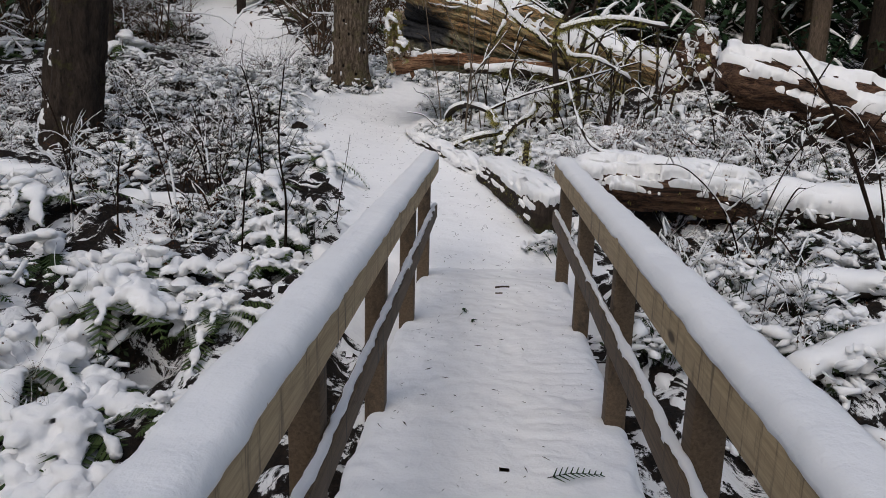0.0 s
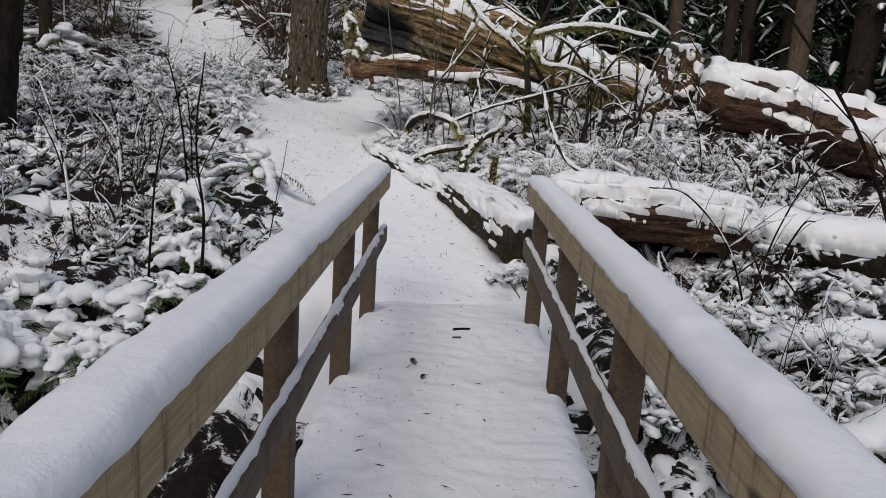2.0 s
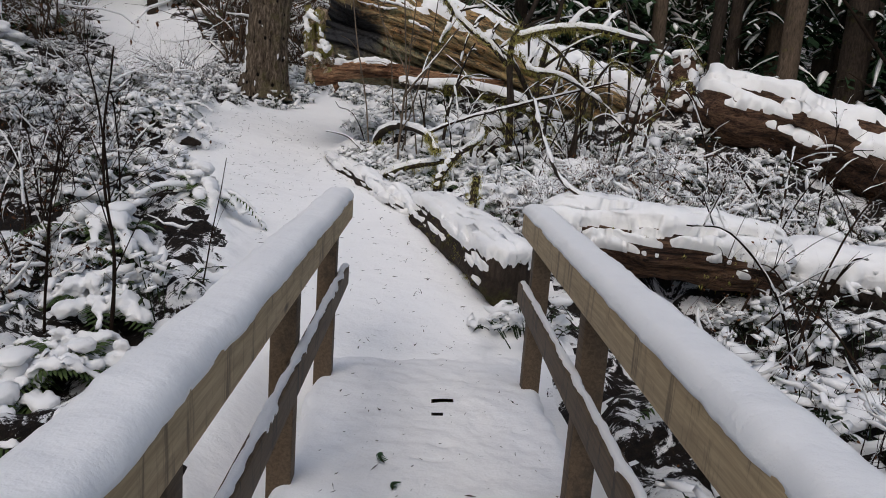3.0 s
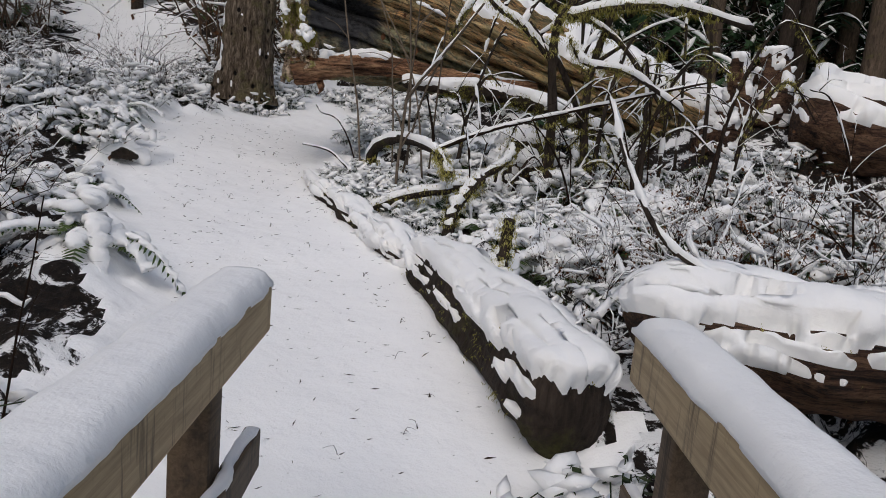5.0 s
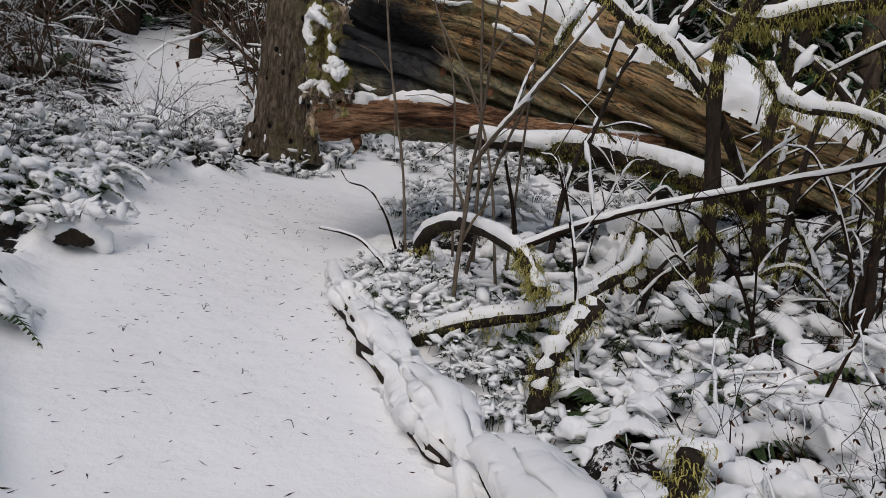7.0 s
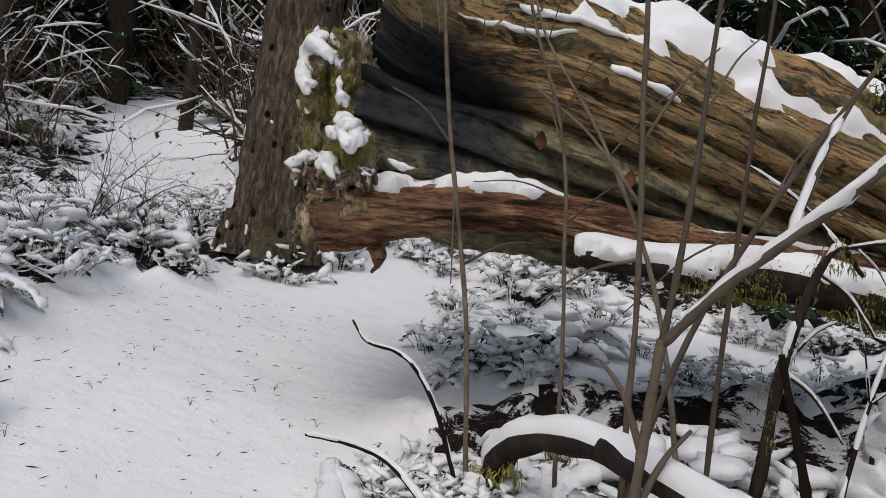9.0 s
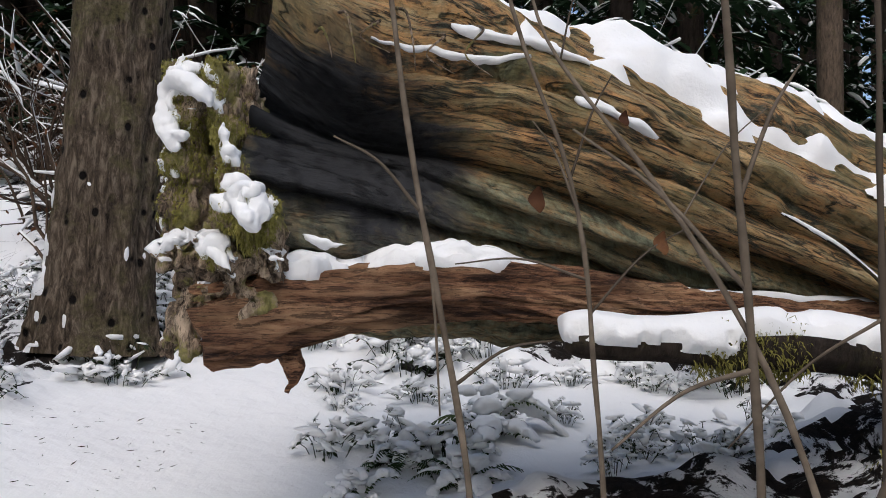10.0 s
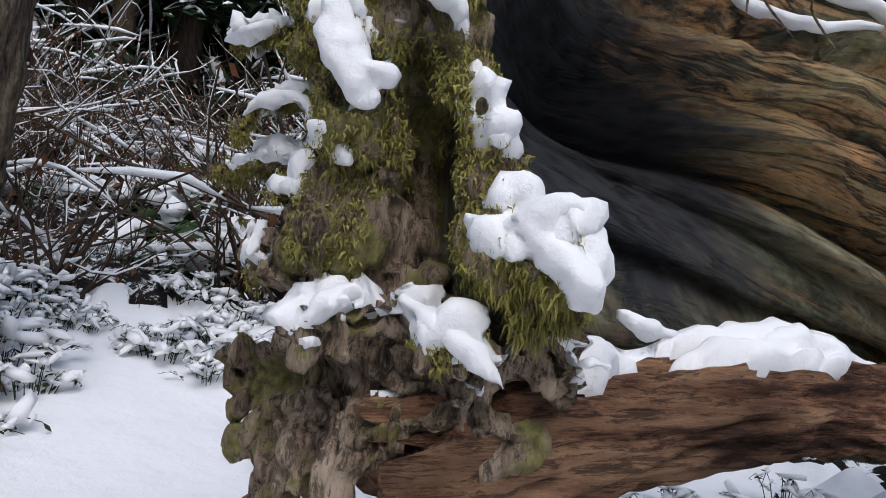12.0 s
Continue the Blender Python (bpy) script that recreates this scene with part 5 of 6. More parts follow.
# low ground cover that nobody could count
covers = [cover_meshes(s) for s in range(31, 39)]
greens, pads = Mesh(), Mesh()
cover_places = places(rng, 75, -5.5, -1.0, 1.5, 15, 0.12, 0.0, 0.7, 1.3) + places(rng, 110, 0.7, 5, 2, 11.2, 0.12, 0.0, 0.7, 1.25) + places(rng, 90, -7, 4, 12.6, 19, 0.15, 0.0, 0.6, 1.1)
for k in range(22):
    x, y = rng.uniform(-0.35, 2.2), rng.uniform(12.5, 14.6)
    cover_places.append(put(x, y, 0.0, rng.uniform(0, 6), rng.uniform(0.5, 0.9)))
for k in range(26):
    u = k / 25
    cover_places.append(put(0.62 - 1.0 * u + rng.uniform(0.0, 0.22), 8.8 + 2.4 * u + rng.uniform(-0.05, 0.1), 0.0, rng.uniform(0, 6), rng.uniform(0.4, 0.65)))
for k in range(30):
    cover_places.append(put(rng.uniform(-2.0, 1.2), rng.uniform(14.3, 16.6), 0.0, rng.uniform(0, 6), rng.uniform(0.7, 1.2)))
for k in range(18):
    cover_places.append(put(rng.uniform(0.15, 1.4), rng.uniform(9.85, 10.95), 0.0, rng.uniform(0, 6), rng.uniform(0.5, 0.85)))
for k in range(26):
    cover_places.append(put(rng.uniform(-4.2, -2.25), rng.uniform(11.6, 15.2), 0.0, rng.uniform(0, 6), rng.uniform(0.7, 1.2)))
for k, m in enumerate(cover_places):
    a, b = covers[k % len(covers)]
    greens.joined(a, m)
    pads.joined(b, m)
cover = thing("ground_cover", "low evergreen ground cover poking through pads of snow", "undergrowth", kind="stuff")
for name, mesh, mat in (("foliage", greens, LEAF), ("snow", pads, SNOW)):
    tagged(part(name, mesh, mat, cover), kind="stuff")

# conifers and bare trunks up the slope
boughs = [bough_meshes(s, 1.5) for s in (51, 52, 53)]
far_boughs = [bough_meshes(s, 1.5, True) for s in (54, 55, 56)]


def conifer(seed, high=9.0, first=0.8, count=60, reach=1.5, r=0.13, kit=boughs):
    rng = random.Random(seed)
    t = thing("conifer", "dark green conifer with snow on its drooping boughs", "tree", "conifers on the slope")
    g = trunk_mesh([(0, 0, -0.15), (0.05, 0, high * 0.4), (0.0, 0.1, high)], [r * 1.2, r, r * 0.2], 8, 14, 0.1, 0.01, seed, 5)
    part("trunk", solid(g), BARK_DARK, t)
    wood, green, snow = Mesh(), Mesh(), Mesh()
    for k in range(count):
        u = (k / count) ** 1.1
        z = first + (high - first - 0.4) * u
        s = reach * (1.05 - 0.8 * u) * rng.uniform(0.75, 1.15) / 1.5
        m = Matrix.LocRotScale((0, 0, z), Euler((rng.gauss(0, 0.1), rng.uniform(0.05, 0.35), k * 2.4 + rng.uniform(-0.3, 0.3))), (s, s, s))
        for into, mesh in zip((wood, green, snow), rng.choice(kit)):
            into.joined(mesh, m)
    crown = part("crown", green, NEEDLE, t)
    part("limb_wood", wood, TWIG, crown)
    part("snow", snow, SNOW, crown)
    return t


firs = [conifer(61, 8.0, 0.7, 48, 1.9, 0.12), conifer(62, 10.0, 1.2, 52, 2.2, 0.15), conifer(63, 5.0, 0.3, 36, 1.4, 0.07)]
fir_places = [put(x, y, 0.1, rng.uniform(0, 6), s) for x, y, s in ((2.4, 15.6, 0.9), (4.2, 17.6, 1.0), (6.8, 18.6, 1.0), (10.8, 13.0, 1.1), (5.6, 19.0, 1.1), (3.2, 17.8, 1.1), (7.8, 17, 1.2), (10.5, 15.5, 1.2))]
scatter(firs, fir_places)
far_firs = [conifer(64, 9.0, 0.6, 30, 1.5, 0.13, far_boughs), conifer(65, 11.0, 1.0, 32, 1.7, 0.16, far_boughs)]
far_places = []
while len(far_places) < 100:
    x, y = (rng.uniform(-26, 28), rng.uniform(17.5, 40)) if len(far_places) < 75 else (rng.uniform(-16, 2), rng.uniform(23, 36))
    if (y < 22 and -9 < x < 2) or (y < 26 and -3.5 < x < 2) or track_distance(np.array(x), np.array(y)) < 1.8:
        continue
    far_places.append(put(x, y, 0.1, rng.uniform(0, 6), rng.uniform(0.9, 1.5)))
for k in range(16):
    far_places.append(put(-4.5 + 8.0 * k / 15 + rng.uniform(-0.3, 0.3), 27 + 5 * (k % 3) + rng.uniform(-1, 1), 0.1, rng.uniform(0, 6), rng.uniform(1.1, 1.5)))
for k in range(18):
    far_places.append(put(-8 + 1.4 * k, 37 + 3 * (k % 3) + rng.uniform(-1, 1), 0.1, rng.uniform(0, 6), rng.uniform(1.4, 1.9)))
# forest added at both sides and behind, mostly unseen, to hold off low skylight
for k in range(34):
    a = math.pi * (1.02 + 0.96 * k / 33) if k < 20 else rng.choice((math.pi * rng.uniform(0.75, 1.02), math.pi * rng.uniform(-0.02, 0.22)))
    d = rng.uniform(12.5, 19)
    far_places.append(put(math.cos(a) * d, 4 + math.sin(a) * d, 0.1, rng.uniform(0, 6), rng.uniform(1.0, 1.4)))
scatter(far_firs, far_places)


def bare_trunk(seed, r, high):
    t = thing("bare_tree", "tall straight dark tree trunk on the slope", "tree", "bare trunks on the slope")
    g = trunk_mesh([(0, 0, -0.2), (0.02, 0, 0.4), (0.06, 0, high * 0.5), (0.15, 0.05, high)], [r * 1.4, r, r * 0.85, r * 0.5], 14, 24, 0.1, 0.015, seed, 5)
    part("trunk", solid(g), BARK_DARK if seed % 2 else BARK, t)
    return t


trunks = [bare_trunk(71, 0.12, 14), bare_trunk(72, 0.22, 16), bare_trunk(73, 0.35, 18)]
trunk_places = [(trunks[2], 8.6, 15.5, 0.75), (trunks[1], 7.1, 15.0, 0.8), (trunks[0], 6.5, 16.0, 1.0), (trunks[1], 7.8, 17.0, 0.9), (trunks[0], 5.9, 15.4, 0.9), (trunks[1], 5.2, 16.4, 0.8), (trunks[0], -5.96, 22.3, 1.0), (trunks[1], -9.6, 22.0, 0.9), (trunks[2], 9.9, 18.0, 1.0), (trunks[1], 7.7, 18.2, 1.0), (trunks[1], 8.6, 19.4, 0.9), (trunks[0], 7.0, 17.0, 1.1), (trunks[1], 6.3, 20.5, 1.1), (trunks[2], 12.6, 20.0, 1.0), (trunks[0], 4.9, 19.5, 1.0), (trunks[0], -3.4, 24, 1.0), (trunks[0], -7.2, 16.5, 1.0), (trunks[1], -12, 20, 1.0)]
used = set()
for t, x, y, s in trunk_places + [(rng.choice(trunks), rng.uniform(-25, 28), rng.uniform(24, 48), rng.uniform(0.9, 1.4)) for _ in range(60)]:
    m = put(x, y, 0.1, rng.uniform(0, 6), s)
    if t.name in used:
        copy_thing(t, m)
    else:
        t.matrix_basis = m
        used.add(t.name)


# ---- slender stems and limbs by the trail ----
def stem(label, pts, r0, r1, snow=0.0, mat=None, side=(), name="sapling", moss=0, seed=1):
    """One stem with side twigs; side: (along, dx, dy, dz)."""
    base = np.asarray(pts[0], float)
    t = thing(name, label, "sapling" if name == "sapling" else "branch", "slender stems" if name == "sapling" else "", at=pts[0])
    if label == TALL:
        r0, r1 = r0 * 0.68, r1 * 0.68
    m = Mesh()
    p = spline(np.asarray(pts, float) - base, 26)
    p = p + 0.004 * np.stack([vn(p + seed, 5, seed), vn(p + seed, 5, seed + 1), 0 * p[:, 0]], -1)
    g = tube(m, p, np.linspace(r0, r1, 26) * (1 + 0.12 * np.sin(np.arange(26) * 1.9)), 8)
    part("stem", m, mat or STEM, t)
    if not side and label == TALL:
        side = ((0.5, 0.12, 0.05, 0.2), (0.7, -0.1, 0.04, 0.18))
    s = Mesh()
    if snow:
        snow_on(s, g, high=snow * 0.8, start=0.4 if r0 > 0.02 else 0.05, rough=0.6 if r0 > 0.02 else 0.8, scale=16, seed=seed, gap=0.8, inside=0.003)
    for a, dx, dy, dz in side:
        q0 = p[int(a * 25)]
        m = Mesh()
        q = spline([q0, q0 + np.array([dx, dy, dz]) * 0.5 + np.array([0, 0, 0.03]), q0 + np.array([dx, dy, dz])], 12)
        g2 = tube(m, q, np.linspace(r1 * 0.9, r1 * 0.4, 12), 6)
        part("twig", m, mat or STEM, t)
        if snow:
            snow_on(s, g2, high=snow * 0.7, start=0.05, rough=0.9, scale=20, seed=seed + 3, gap=0.9, inside=0.002)
    if s.n:
        part("snow", s, SNOW, t)
    if moss:
        mm = Mesh()
        moss_tufts(mm, g, int(moss * 1.5), seed + 5, low=-0.5, long=0.024, patch=-0.15)
        part("moss", mm, MOSS, t, "hanging green moss")
    return t


TALL = "slender pale leafless sapling stem rising beside the trail"
stem(TALL, [(0.02, 10.92, 0.8), (-0.05, 10.9, 1.4), (-0.17, 10.9, 2.0), (-0.27, 10.95, 2.7), (-0.3, 11.0, 3.6)], 0.013, 0.008, side=((0.45, 0.03, 0.0, -0.35), (0.35, 0.25, 0.05, 0.1), (0.5, -0.2, -0.05, 0.15)))
stem(TALL, [(0.42, 10.5, 0.85), (0.40, 10.5, 1.5), (0.36, 10.5, 2.0), (0.30, 10.5, 2.8), (0.28, 10.5, 3.6)], 0.0135, 0.009, side=((0.4, -0.3, 0.1, 0.3), (0.35, -0.25, 0.05, -0.15), (0.5, 0.2, 0.1, 0.3)), seed=2)
leafy = stem(TALL, [(0.30, 10.9, 0.85), (0.25, 10.88, 1.5), (0.19, 10.88, 2.0), (0.02, 10.9, 2.5), (-0.1, 10.95, 3.2)], 0.011, 0.006, side=((0.55, 0.1, 0.0, 0.25), (0.42, -0.3, 0.05, 0.03), (0.36, 0.28, 0.05, 0.22), (0.48, -0.12, -0.03, 0.2)), seed=3)
for k, (x, y, z, s) in enumerate(((0.126, 10.95, 2.03, 0.05), (0.42, 10.9, 1.93, 0.045), (0.3, 10.85, 2.2, 0.03))):
    m = Mesh()
    u, v = np.meshgrid(np.linspace(-1, 1, 7), np.linspace(0, 1, 8), indexing="ij")
    w = np.sin(np.clip(v * 2.9 + 0.12, 0, 3.14)) * 0.42
    g = np.stack([u * w * s, 0.35 * s * (u * w) ** 2 * 4 + 0.2 * s * np.sin(v * 5), -v * s * 1.3], -1) + np.array([x, y, z]) - np.array([0.30, 10.9, 0.85])
    i, j = np.meshgrid(np.arange(6), np.arange(7), indexing="ij")
    m.add(g, np.stack([i * 8 + j, (i + 1) * 8 + j, (i + 1) * 8 + j + 1, i * 8 + j + 1], -1).reshape(-1, 4))
    part("dead_leaf", m, DEAD_LEAF, leafy, "curled dry brown leaf")
stem(TALL, [(0.55, 10.3, 0.85), (0.45, 10.45, 1.5), (0.28, 10.6, 1.95), (0.08, 10.75, 2.3), (0.02, 10.8, 2.6)], 0.012, 0.004, side=((0.5, 0.22, 0.05, 0.25), (0.75, 0.05, 0.0, 0.2)), seed=4)
stem(TALL, [(0.60, 10.4, 0.85), (0.62, 10.45, 1.6), (0.66, 10.5, 2.3), (0.75, 10.6, 3.2)], 0.012, 0.006, side=((0.4, -0.25, 0.1, -0.25),), seed=5)
stem(TALL, [(0.38, 10.46, 0.85), (0.5, 10.3, 1.5), (0.75, 10.1, 2.1), (1.05, 9.95, 2.6)], 0.014, 0.006, seed=6)
stem("mossy arched root with a roll of snow", [(0.08, 10.95, 0.82), (0.14, 10.75, 1.05), (0.33, 10.4, 1.16), (0.6, 9.8, 1.12), (0.72, 9.6, 0.95)], 0.05, 0.032, 0.028, BARK_DARK, name="arched_root", moss=420, seed=7)
stem("long slanting dead branch with snow along it", [(0.58, 9.8, 1.1), (1.0, 9.75, 1.3), (1.6, 9.6, 1.5), (2.4, 9.4, 1.75)], 0.018, 0.007, 0.016, TWIG, ((0.3, -0.06, 0.1, 0.35), (0.6, 0.2, -0.1, 0.25), (0.8, 0.2, 0.1, 0.12)), name="dead_branch", seed=8)
stem("dark upright broken branch", [(0.60, 9.8, 1.1), (0.58, 9.82, 1.25), (0.52, 9.85, 1.5)], 0.014, 0.006, 0, TWIG, name="dead_branch", seed=9)
stem("short mossy broken stub capped with snow", [(0.72, 9.25, 0.5), (0.75, 9.29, 0.75), (0.93, 9.38, 0.98)], 0.045, 0.035, 0.035, BARK_DARK, name="mossy_stub", moss=160, seed=10)
stem("short broken stub hung with green moss", [(0.93, 8.2, 0.45), (0.95, 8.17, 0.7), (0.96, 8.16, 0.86)], 0.04, 0.03, 0.03, BARK_DARK, name="mossy_stub", moss=90, seed=31)
stem("leaning dead stick with a crest of snow", [(1.62, 7.0, 0.82), (1.42, 7.15, 0.95), (1.32, 7.4, 1.2), (1.25, 7.6, 1.5)], 0.015, 0.007, 0.02, BARK_DARK, name="dead_branch", seed=11)
stem("bare brown sapling beside the bridge", [(-1.14, 6.0, 0.0), (-1.12, 6.02, 0.5), (-1.16, 6.0, 1.0), (-1.1, 6.0, 1.55)], 0.012, 0.004, 0, TWIG, ((0.3, 0.22, 0, 0.45), (0.4, -0.16, 0.05, 0.4), (0.55, 0.2, 0.0, 0.4), (0.65, -0.14, 0, 0.3)), seed=12)
stem("thin bare sapling beside the bridge", [(-0.85, 6.6, 0.0), (-0.78, 6.62, 0.5), (-0.7, 6.65, 1.0)], 0.006, 0.002, 0, TWIG, ((0.5, 0.12, 0, 0.3),), seed=13)
stem("bent bare sapling over the creek", [(3.3, 5.4, 0.1), (3.0, 5.5, 0.9), (2.7, 5.6, 1.5), (2.2, 5.8, 2.2)], 0.018, 0.006, 0, TWIG, ((0.4, 0.4, 0, 0.6), (0.6, -0.4, 0.1, 0.3), (0.7, 0.3, 0, 0.5)), seed=14)
stem("mossy limb hung with snow over the trunk", [(1.9, 10.6, 1.35), (1.55, 10.4, 1.9), (1.2, 10.25, 2.12), (0.8, 10.2, 2.4), (0.6, 10.2, 2.7)], 0.03, 0.015, 0.02, BARK_DARK, ((0.4, 0.5, -0.1, 0.35), (0.6, -0.1, -0.1, -0.35), (0.75, 0.5, 0, 0.1)), name="mossy_branch", moss=200, seed=15)
stem("curved mossy limb rolled in snow", [(0.15, 9.9, 0.62), (0.45, 9.75, 0.78), (0.8, 9.8, 0.86), (1.15, 10.0, 1.05), (1.25, 10.2, 1.2)], 0.04, 0.026, 0.03, BARK_DARK, name="mossy_branch", moss=260, seed=16)

# the forked pale stem close to the trail, its limb lined with snow
stem(TALL, [(0.34, 10.1, 0.75), (0.35, 10.09, 1.1), (0.37, 10.08, 1.48)], 0.018, 0.016, 0, seed=21)
stem("pale limb lined with snow, forking from a stem", [(0.37, 10.08, 1.47), (0.47, 9.98, 1.62), (0.63, 9.8, 1.83), (0.85, 9.6, 2.15)], 0.012, 0.007, 0.012, None, ((0.5, 0.1, 0.0, 0.3),), name="stem_limb", seed=22)
stem(TALL, [(0.37, 10.08, 1.45), (0.40, 10.1, 1.8), (0.42, 10.12, 2.2), (0.5, 10.2, 3.0)], 0.012, 0.006, 0, seed=23)
stem("dark crooked root poking out of the snow", [(0.02, 10.75, 0.8), (-0.09, 10.72, 1.1), (-0.17, 10.7, 1.24), (-0.24, 10.7, 1.29), (-0.33, 10.7, 1.31), (-0.38, 10.7, 1.37)], 0.008, 0.004, 0.006, TWIG, name="crooked_root", seed=24)
stem("dark root tip poking over the trail edge", [(-0.05, 10.55, 0.85), (-0.2, 10.6, 0.98), (-0.32, 10.62, 1.02), (-0.46, 10.6, 1.04)], 0.010, 0.005, 0.012, TWIG, name="crooked_root", seed=25)
stem("mossy limb held up in the thicket and lined with snow", [(2.4, 10.0, 1.5), (2.0, 10.1, 2.0), (1.74, 10.2, 2.2), (1.46, 10.2, 2.3), (1.1, 10.15, 2.5)], 0.022, 0.010, 0.018, BARK_DARK, ((0.3, 0.5, -0.1, 0.25), (0.5, -0.05, 0.0, -0.4), (0.6, 0.5, 0.1, 0.2), (0.8, -0.3, 0.0, 0.2)), name="mossy_branch", moss=160, seed=26)

# thin bare twigs arching over the creek and through the brush
rng = random.Random(404)
for k in range(46):
    if k < 22:
        x, y = rng.uniform(2.2, 4.4), rng.uniform(3.6, 8.6)
        reach = (rng.uniform(-0.9, 0.8), rng.uniform(-0.5, 0.5))
    elif k < 36:
        x, y = rng.uniform(-3.6, -1.2), rng.uniform(5.2, 10.0)
        reach = (rng.uniform(-0.5, 0.3), rng.uniform(-0.3, 0.3))
        if not clear_of(x, y, 0.35):
            continue
    else:
        x, y = rng.uniform(0.9, 2.6), rng.uniform(8.6, 10.9)
        reach = (rng.uniform(-0.5, 0.6), rng.uniform(-0.4, 0.4))
    h = rng.uniform(0.5, 1.3)
    z = float(ground(x, y)) - 0.05
    sides = tuple((rng.uniform(0.3, 0.9), rng.uniform(-0.3, 0.3), rng.uniform(-0.2, 0.2), rng.uniform(0.05, 0.35)) for _ in range(rng.randrange(2, 6)))
    stem("thin bare dark twig arching out of the snow", [(x, y, z), (x + reach[0] * 0.3, y + reach[1] * 0.3, z + h * 0.6), (x + reach[0] * 0.7, y + reach[1] * 0.7, z + h * 0.95), (x + reach[0], y + reach[1], z + h)], rng.uniform(0.006, 0.011), 0.003, 0.006 if k % 3 == 0 else 0, TWIG, sides, name="bare_twig", seed=500 + k)

# brown dead bracken on the right bank, a leafy clump at the foot of the old tree, a buried stump
rng = random.Random(58)
for k in range(16):
    copy_thing(bushes[(2, 0, 1)[k % 3]], put(rng.uniform(1.9, 3.7), rng.uniform(7.6, 10.2), 0.03, k * 1.1, rng.uniform(0.6, 0.95), (0.2, -0.2)))
for k, (x, y, s) in enumerate(((1.95, 7.75, 1.0), (2.15, 7.95, 0.9), (1.75, 8.0, 0.8), (2.4, 8.3, 0.9))):
    copy_thing(bushes[2], put(x, y, 0.03, k * 1.3, s, (0.15, -0.2)))
a, b = cover_meshes(47)
clump = thing("leafy_shrub", "small leafy shrub capped with snow at the tree foot", "shrub", at=put(-1.52, 14.12, 0.0, 0.4, 0.75))
part("foliage", a, LEAF, clump)
part("snow", b, SNOW, clump)
mound = thing("buried_stump", "low stump buried in snow with dark hollows at its foot", "stump", at=put(-2.15, 10.95, 0.02))
raw = Mesh()
for k, (x, y, z, r) in enumerate(((0, 0.03, 0.03, 0.17), (0.13, 0.02, 0.0, 0.13), (-0.14, 0.05, 0.02, 0.14), (0.03, -0.08, -0.01, 0.12), (-0.02, 0.1, 0.08, 0.12), (0.24, -0.02, -0.04, 0.1))):
    blob(raw, (x, y, z), (r, r * 0.9, r * 0.75), 2, 0.4, seed=5 + k)
v, f = fused(raw, 0.018)
part("snow", Mesh().add(v + normals_of(v, [f]) * (0.02 * fbm(v, 10, 3, 4))[:, None], f), SNOW, mound)
# dark bark-coloured lumps stand in for the shade in the hollows
for k, (x, y, r) in enumerate(((0.14, -0.13, 0.07), (0.22, -0.12, 0.045), (-0.10, -0.1, 0.06), (-0.19, -0.04, 0.04))):
    m = Mesh()
    blob(m, (x, y, -0.03), (r, r * 0.8, r * 0.8), 3, 0.6, seed=8 + k)
    part("bark_knob", m, BARK_DARK, mound)

for k, (x, y, s) in enumerate(((0.45, 10.4, 0.6), (0.78, 10.3, 0.7), (0.2, 10.6, 0.5), (1.05, 10.5, 0.75))):
    copy_thing(ferns[k], put(x, y, 0.03, k * 1.7, s))

# the thicket against the fallen tree: mossy limbs lined with snow, and dense brush beside the trail log
rng = random.Random(77)
SNOWY = "mossy bare limb carrying a thick roll of snow"
stem(SNOWY, [(0.75, 9.95, 2.42), (0.965, 9.9, 2.19), (1.17, 9.9, 2.07), (1.40, 9.95, 1.87)], 0.018, 0.026, 0.032, BARK_DARK, ((0.4, 0.12, 0, 0.16), (0.7, 0.1, 0, 0.2)), name="mossy_branch", moss=120, seed=41)
stem(SNOWY, [(1.40, 9.45, 2.09), (1.70, 9.4, 2.18), (2.12, 9.4, 2.22), (2.7, 9.5, 2.15)], 0.03, 0.022, 0.036, BARK_DARK, ((0.15, 0.02, 0.02, -0.2), (0.5, 0.2, 0, 0.2), (0.75, 0.2, 0.1, 0.2)), name="mossy_branch", moss=420, seed=42)
stem(SNOWY, [(0.66, 9.9, 1.95), (0.76, 9.9, 2.17), (0.82, 9.95, 2.4)], 0.012, 0.012, 0.03, BARK_DARK, name="mossy_branch", moss=60, seed=43)
stem(SNOWY, [(0.88, 9.9, 1.6), (0.97, 9.9, 1.88), (1.05, 9.9, 2.05)], 0.011, 0.008, 0.016, BARK_DARK, ((0.6, 0.08, 0, 0.06),), name="mossy_branch", seed=44)
stem(SNOWY, [(1.44, 9.45, 1.95), (1.55, 9.4, 1.80), (1.86, 9.4, 1.76), (2.3, 9.5, 1.55)], 0.018, 0.014, 0.034, BARK_DARK, ((0.3, 0.1, 0, 0.2), (0.6, 0.05, 0, 0.22)), name="mossy_branch", moss=120, seed=45)
stem("upright mossy stem in the thicket", [(1.5, 9.98, 0.7), (1.474, 9.95, 1.4), (1.42, 9.92, 2.04), (1.6, 9.95, 2.4), (1.85, 10.0, 3.1)], 0.042, 0.022, 0, BARK_DARK, ((0.4, -0.2, 0, 0.3), (0.6, 0.4, 0, 0.2)), name="mossy_branch", moss=520, seed=46)
stem("upright mossy stem in the thicket", [(1.85, 10.2, 0.8), (1.78, 10.2, 1.7), (1.95, 10.2, 2.5), (2.0, 10.2, 3.2)], 0.035, 0.02, 0, BARK_DARK, ((0.4, 0.4, 0, 0.25), (0.7, -0.3, 0, 0.2)), name="mossy_branch", moss=420, seed=47)
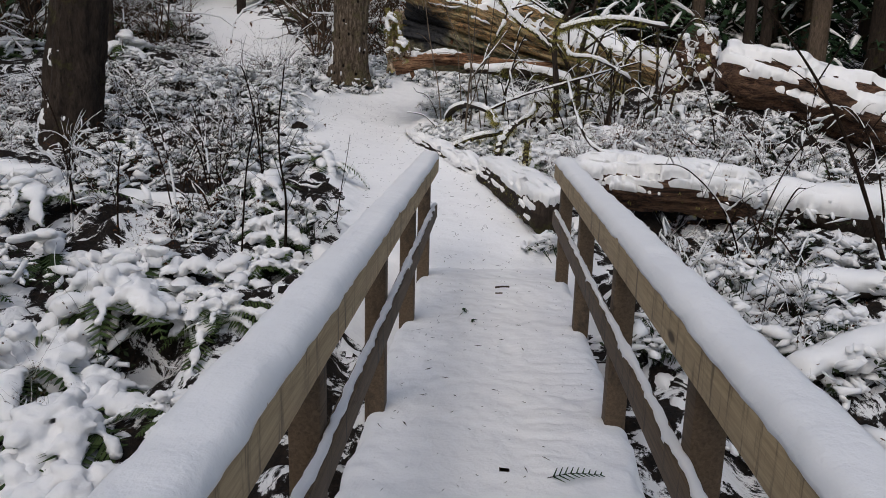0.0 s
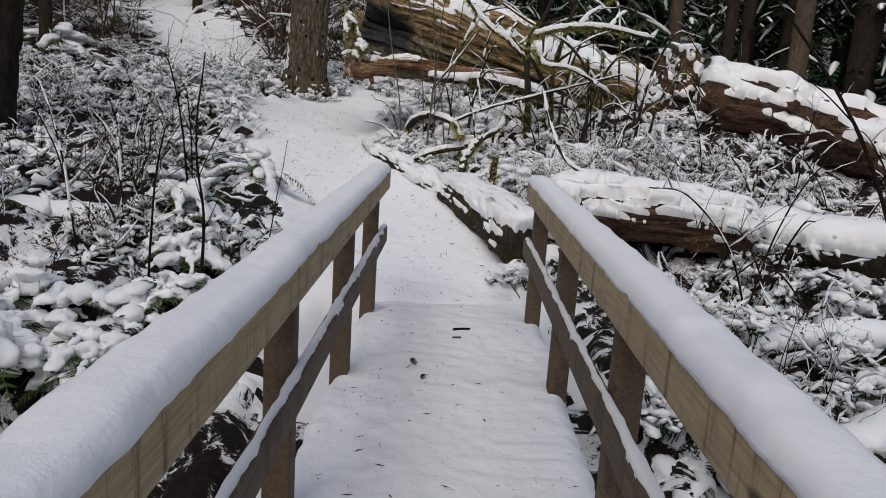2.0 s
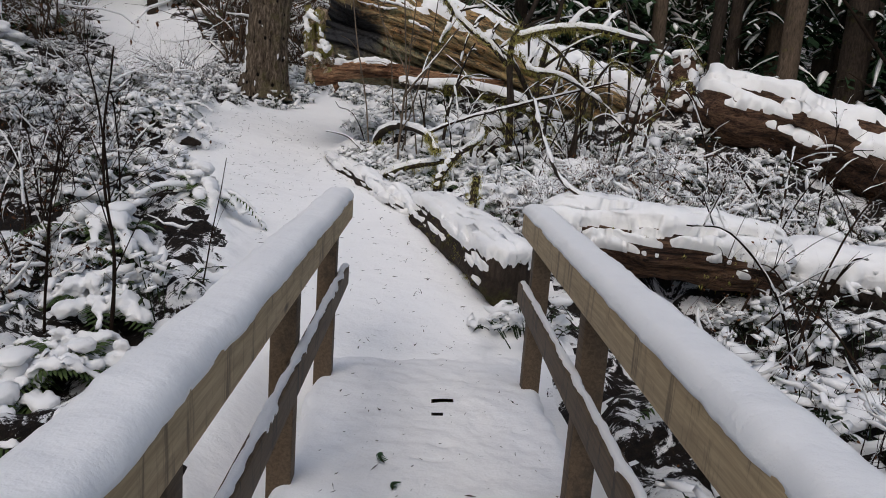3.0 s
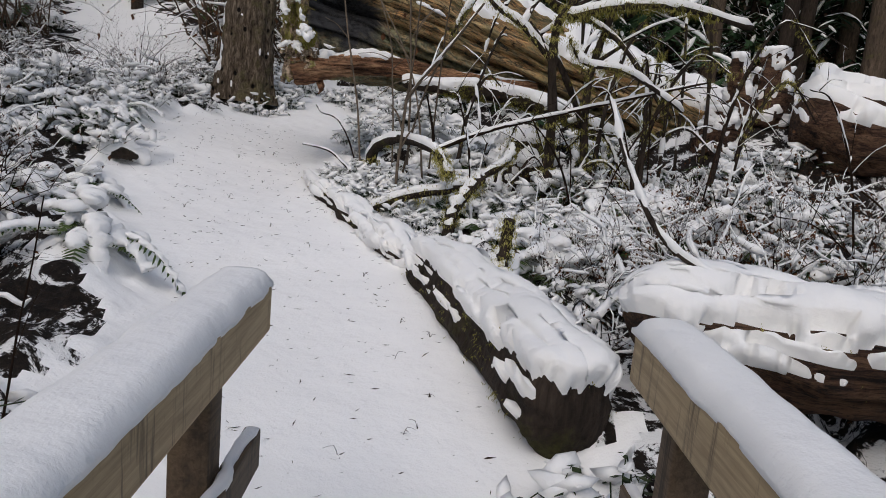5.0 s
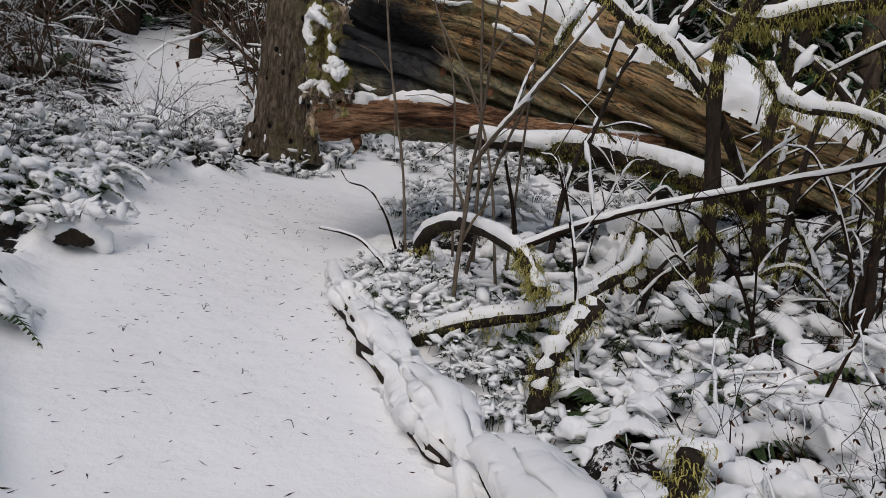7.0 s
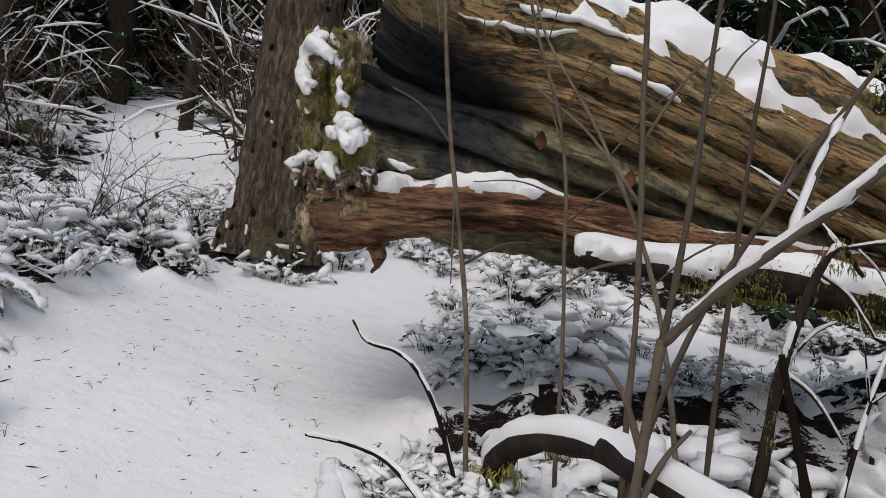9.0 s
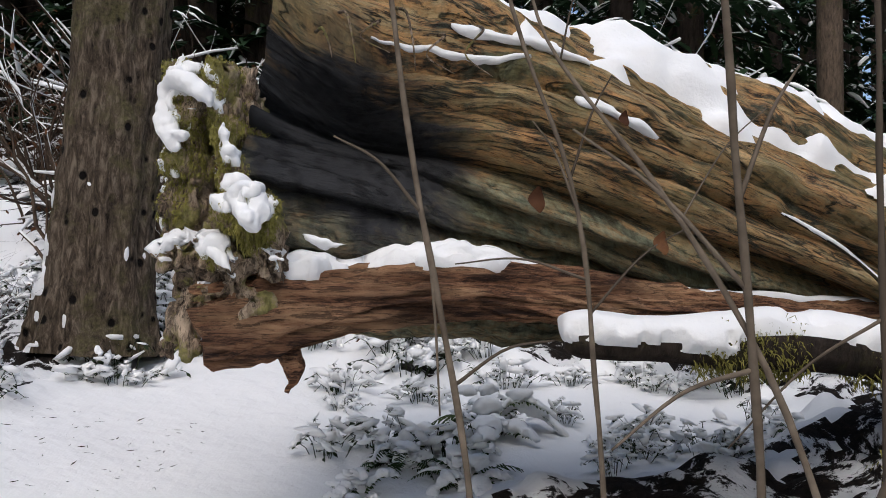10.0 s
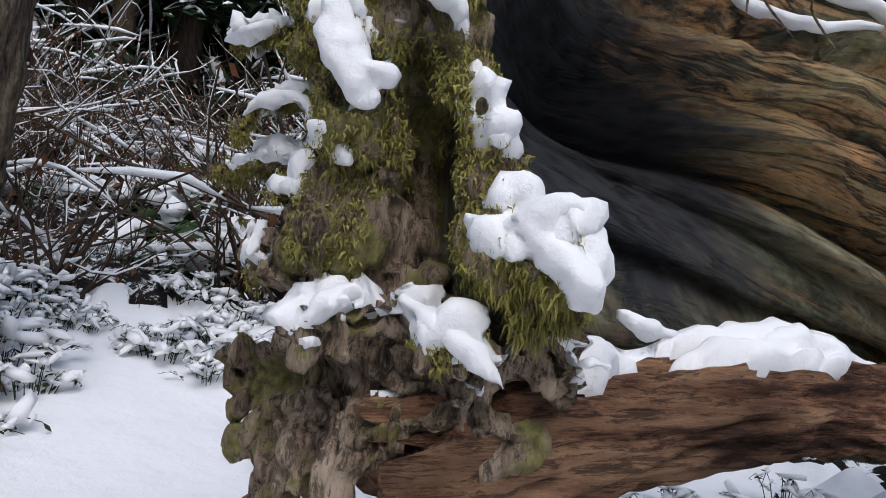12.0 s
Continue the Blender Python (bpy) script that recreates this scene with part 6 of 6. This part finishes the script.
log_thing("mossy_stump", "dark hollow stump hung with moss under the fallen trunk", [(1.45, 10.75, 0.5), (1.42, 10.72, 0.9), (1.4, 10.7, 1.28)], [0.30, 0.25, 0.22], BARK_DARK, 171, dict(high=0.06, start=0.3, rough=0.6, scale=7), 500, 32, 50, 0.3, 0.05, "stump")
for k in range(8):
    x, y = rng.uniform(0.7, 2.5), rng.uniform(9.7, 10.9)
    z = float(ground(x, y)) - 0.05
    dx, dy, h = rng.uniform(-0.9, 0.9), rng.uniform(-0.5, 0.3), rng.uniform(0.5, 1.35)
    sides = tuple((rng.uniform(0.3, 0.95), rng.uniform(-0.35, 0.35), rng.uniform(-0.25, 0.2), rng.uniform(-0.25, 0.3)) for _ in range(rng.randrange(3, 6)))
    stem("dead mossy limb lined with snow in the thicket", [(x, y, z), (x + dx * 0.2, y + dy * 0.2, z + h * 0.65), (x + dx * 0.6, y + dy * 0.6, z + h), (x + dx, y + dy, z + h * rng.uniform(0.6, 1.05))], rng.uniform(0.012, 0.022), 0.006, rng.uniform(0.008, 0.014), BARK_DARK, sides, name="mossy_branch", moss=60, seed=700 + k)
for k in range(9):
    x, y = rng.uniform(1.7, 3.0), rng.uniform(9.6, 10.6)
    z = float(ground(x, y)) - 0.05
    dx, dy, h = rng.uniform(-0.4, 0.8), rng.uniform(-0.4, 0.2), rng.uniform(1.0, 1.75)
    sides = tuple((rng.uniform(0.3, 0.95), rng.uniform(-0.4, 0.4), rng.uniform(-0.2, 0.2), rng.uniform(-0.35, 0.2)) for _ in range(6))
    stem("tall mossy limb hung with moss and flecks of snow", [(x, y, z), (x + dx * 0.15, y + dy * 0.2, z + h * 0.6), (x + dx * 0.55, y + dy * 0.6, z + h), (x + dx, y + dy, z + h * rng.uniform(0.65, 1.0))], rng.uniform(0.014, 0.024), 0.006, rng.choice((0.0, 0.005, 0.009)), BARK_DARK, sides, name="mossy_branch", moss=90, seed=760 + k)
for k in range(16):
    x, y = rng.uniform(1.2, 2.1), rng.uniform(7.45, 9.1)
    copy_thing(bushes[(2, 0, 4, 1)[k % 4]], put(x, y, 0.03, rng.uniform(0, 6), rng.uniform(0.55, 0.8), (rng.gauss(0, 0.2), rng.gauss(0, 0.2))))

# ---- needles, leaves and twigs fallen on the snow ----
rng = random.Random(99)
litter = Mesh()
for k in range(1000):
    if k < 330:
        u, v = rng.uniform(-0.3, 0.72), rng.uniform(0.8, 6.3)
        x, y, z = u + 0.0495 * v, v - 0.0495 * u, 0.012
    else:
        y = rng.uniform(6.3, 13.5)
        x = float(np.interp(y, [6.3, 7.6, 9.0, 10.9, 12.7, 13.5], [0.2, 0.1, -0.35, -1.15, -1.5, -1.6])) + rng.uniform(-0.75, 0.7)
        z = float(ground(x, y)) + 0.004
    a, s = rng.uniform(0, 6.28), rng.choice((0.006, 0.008, 0.01, 0.012, 0.016, 0.024)) * (1.0 if k < 330 else 1.35)
    u = np.array([math.cos(a), math.sin(a), rng.uniform(-0.1, 0.25)]) * s
    w = np.array([-math.sin(a), math.cos(a), rng.uniform(-0.3, 0.3)]) * s * rng.uniform(0.12, 0.3)
    q = np.array([x, y, z])
    litter.add([q - u, q - u * 0.2 + w, q + u, q + w * 0.1 - np.array([0, 0, 0.003])], np.array([[0, 1, 2, 3]]))
tagged(part("needle_litter", litter, TWIG), "small dark needles and leaf scraps scattered on the snow", "litter", kind="stuff")

# twigs and wisps of grass standing through the trail snow
wisps = Mesh()
for k in range(45):
    y = rng.uniform(6.4, 13.2)
    x = float(np.interp(y, [6.3, 7.6, 9.0, 10.9, 12.7, 13.5], [0.2, 0.1, -0.35, -1.15, -1.5, -1.6])) + rng.choice((rng.uniform(-0.85, -0.3), rng.uniform(0.2, 0.7), rng.uniform(-0.5, 0.5)))
    z = float(ground(x, y)) - 0.01
    for _ in range(rng.randrange(1, 4)):
        a, h = rng.uniform(0, 6.28), rng.uniform(0.015, 0.06)
        e = np.array([math.cos(a), math.sin(a), 0]) * h
        tube(wisps, spline([(x, y, z), np.array([x, y, z + h * 0.8]) + e * 0.3, np.array([x, y, z + h * 0.7]) + e], 5), np.linspace(0.0018, 0.0006, 5), 3, ends=False)
tagged(part("grass_wisps", wisps, TWIG), "thin dark grass wisps and twig ends poking through trail snow", "grass", kind="stuff")


# a small frond of conifer lying on the deck, dark scraps of bark
def fallen_sprig(x, y, turn, size):
    t = thing("conifer_sprig", "small fallen conifer sprig lying on the snowy deck", "sprig", at=pose(x, y, 0.006, 0, 0, turn))
    m, g = Mesh(), Mesh()
    p = spline([(0, 0, 0.004), (0.08 * size, 0.01, 0.012), (0.16 * size, 0.0, 0.006)], 10)
    tube(m, p, np.linspace(0.0022, 0.001, 10), 4)
    part("stem", m, TWIG, t)
    for i in range(1, 10):
        for sgn in (-1, 1):
            d = np.array([0.5, sgn * 0.9, 0.1]) * 0.045 * size * (1.1 - i / 12)
            w = np.array([0.004, 0, 0.001])
            g.add([p[i] - w, p[i] + w, p[i] + d + w * 0.5, p[i] + d - w * 0.5], np.array([[0, 1, 2, 3]]))
    part("fronds", g, NEEDLE, t)


for x, y, turn, size in ((0.56, 2.88, 8, 1.3), (0.29, 4.9, 100, 0.5), (0.32, 4.7, 60, 0.35)):
    fallen_sprig(x, y, turn, size)
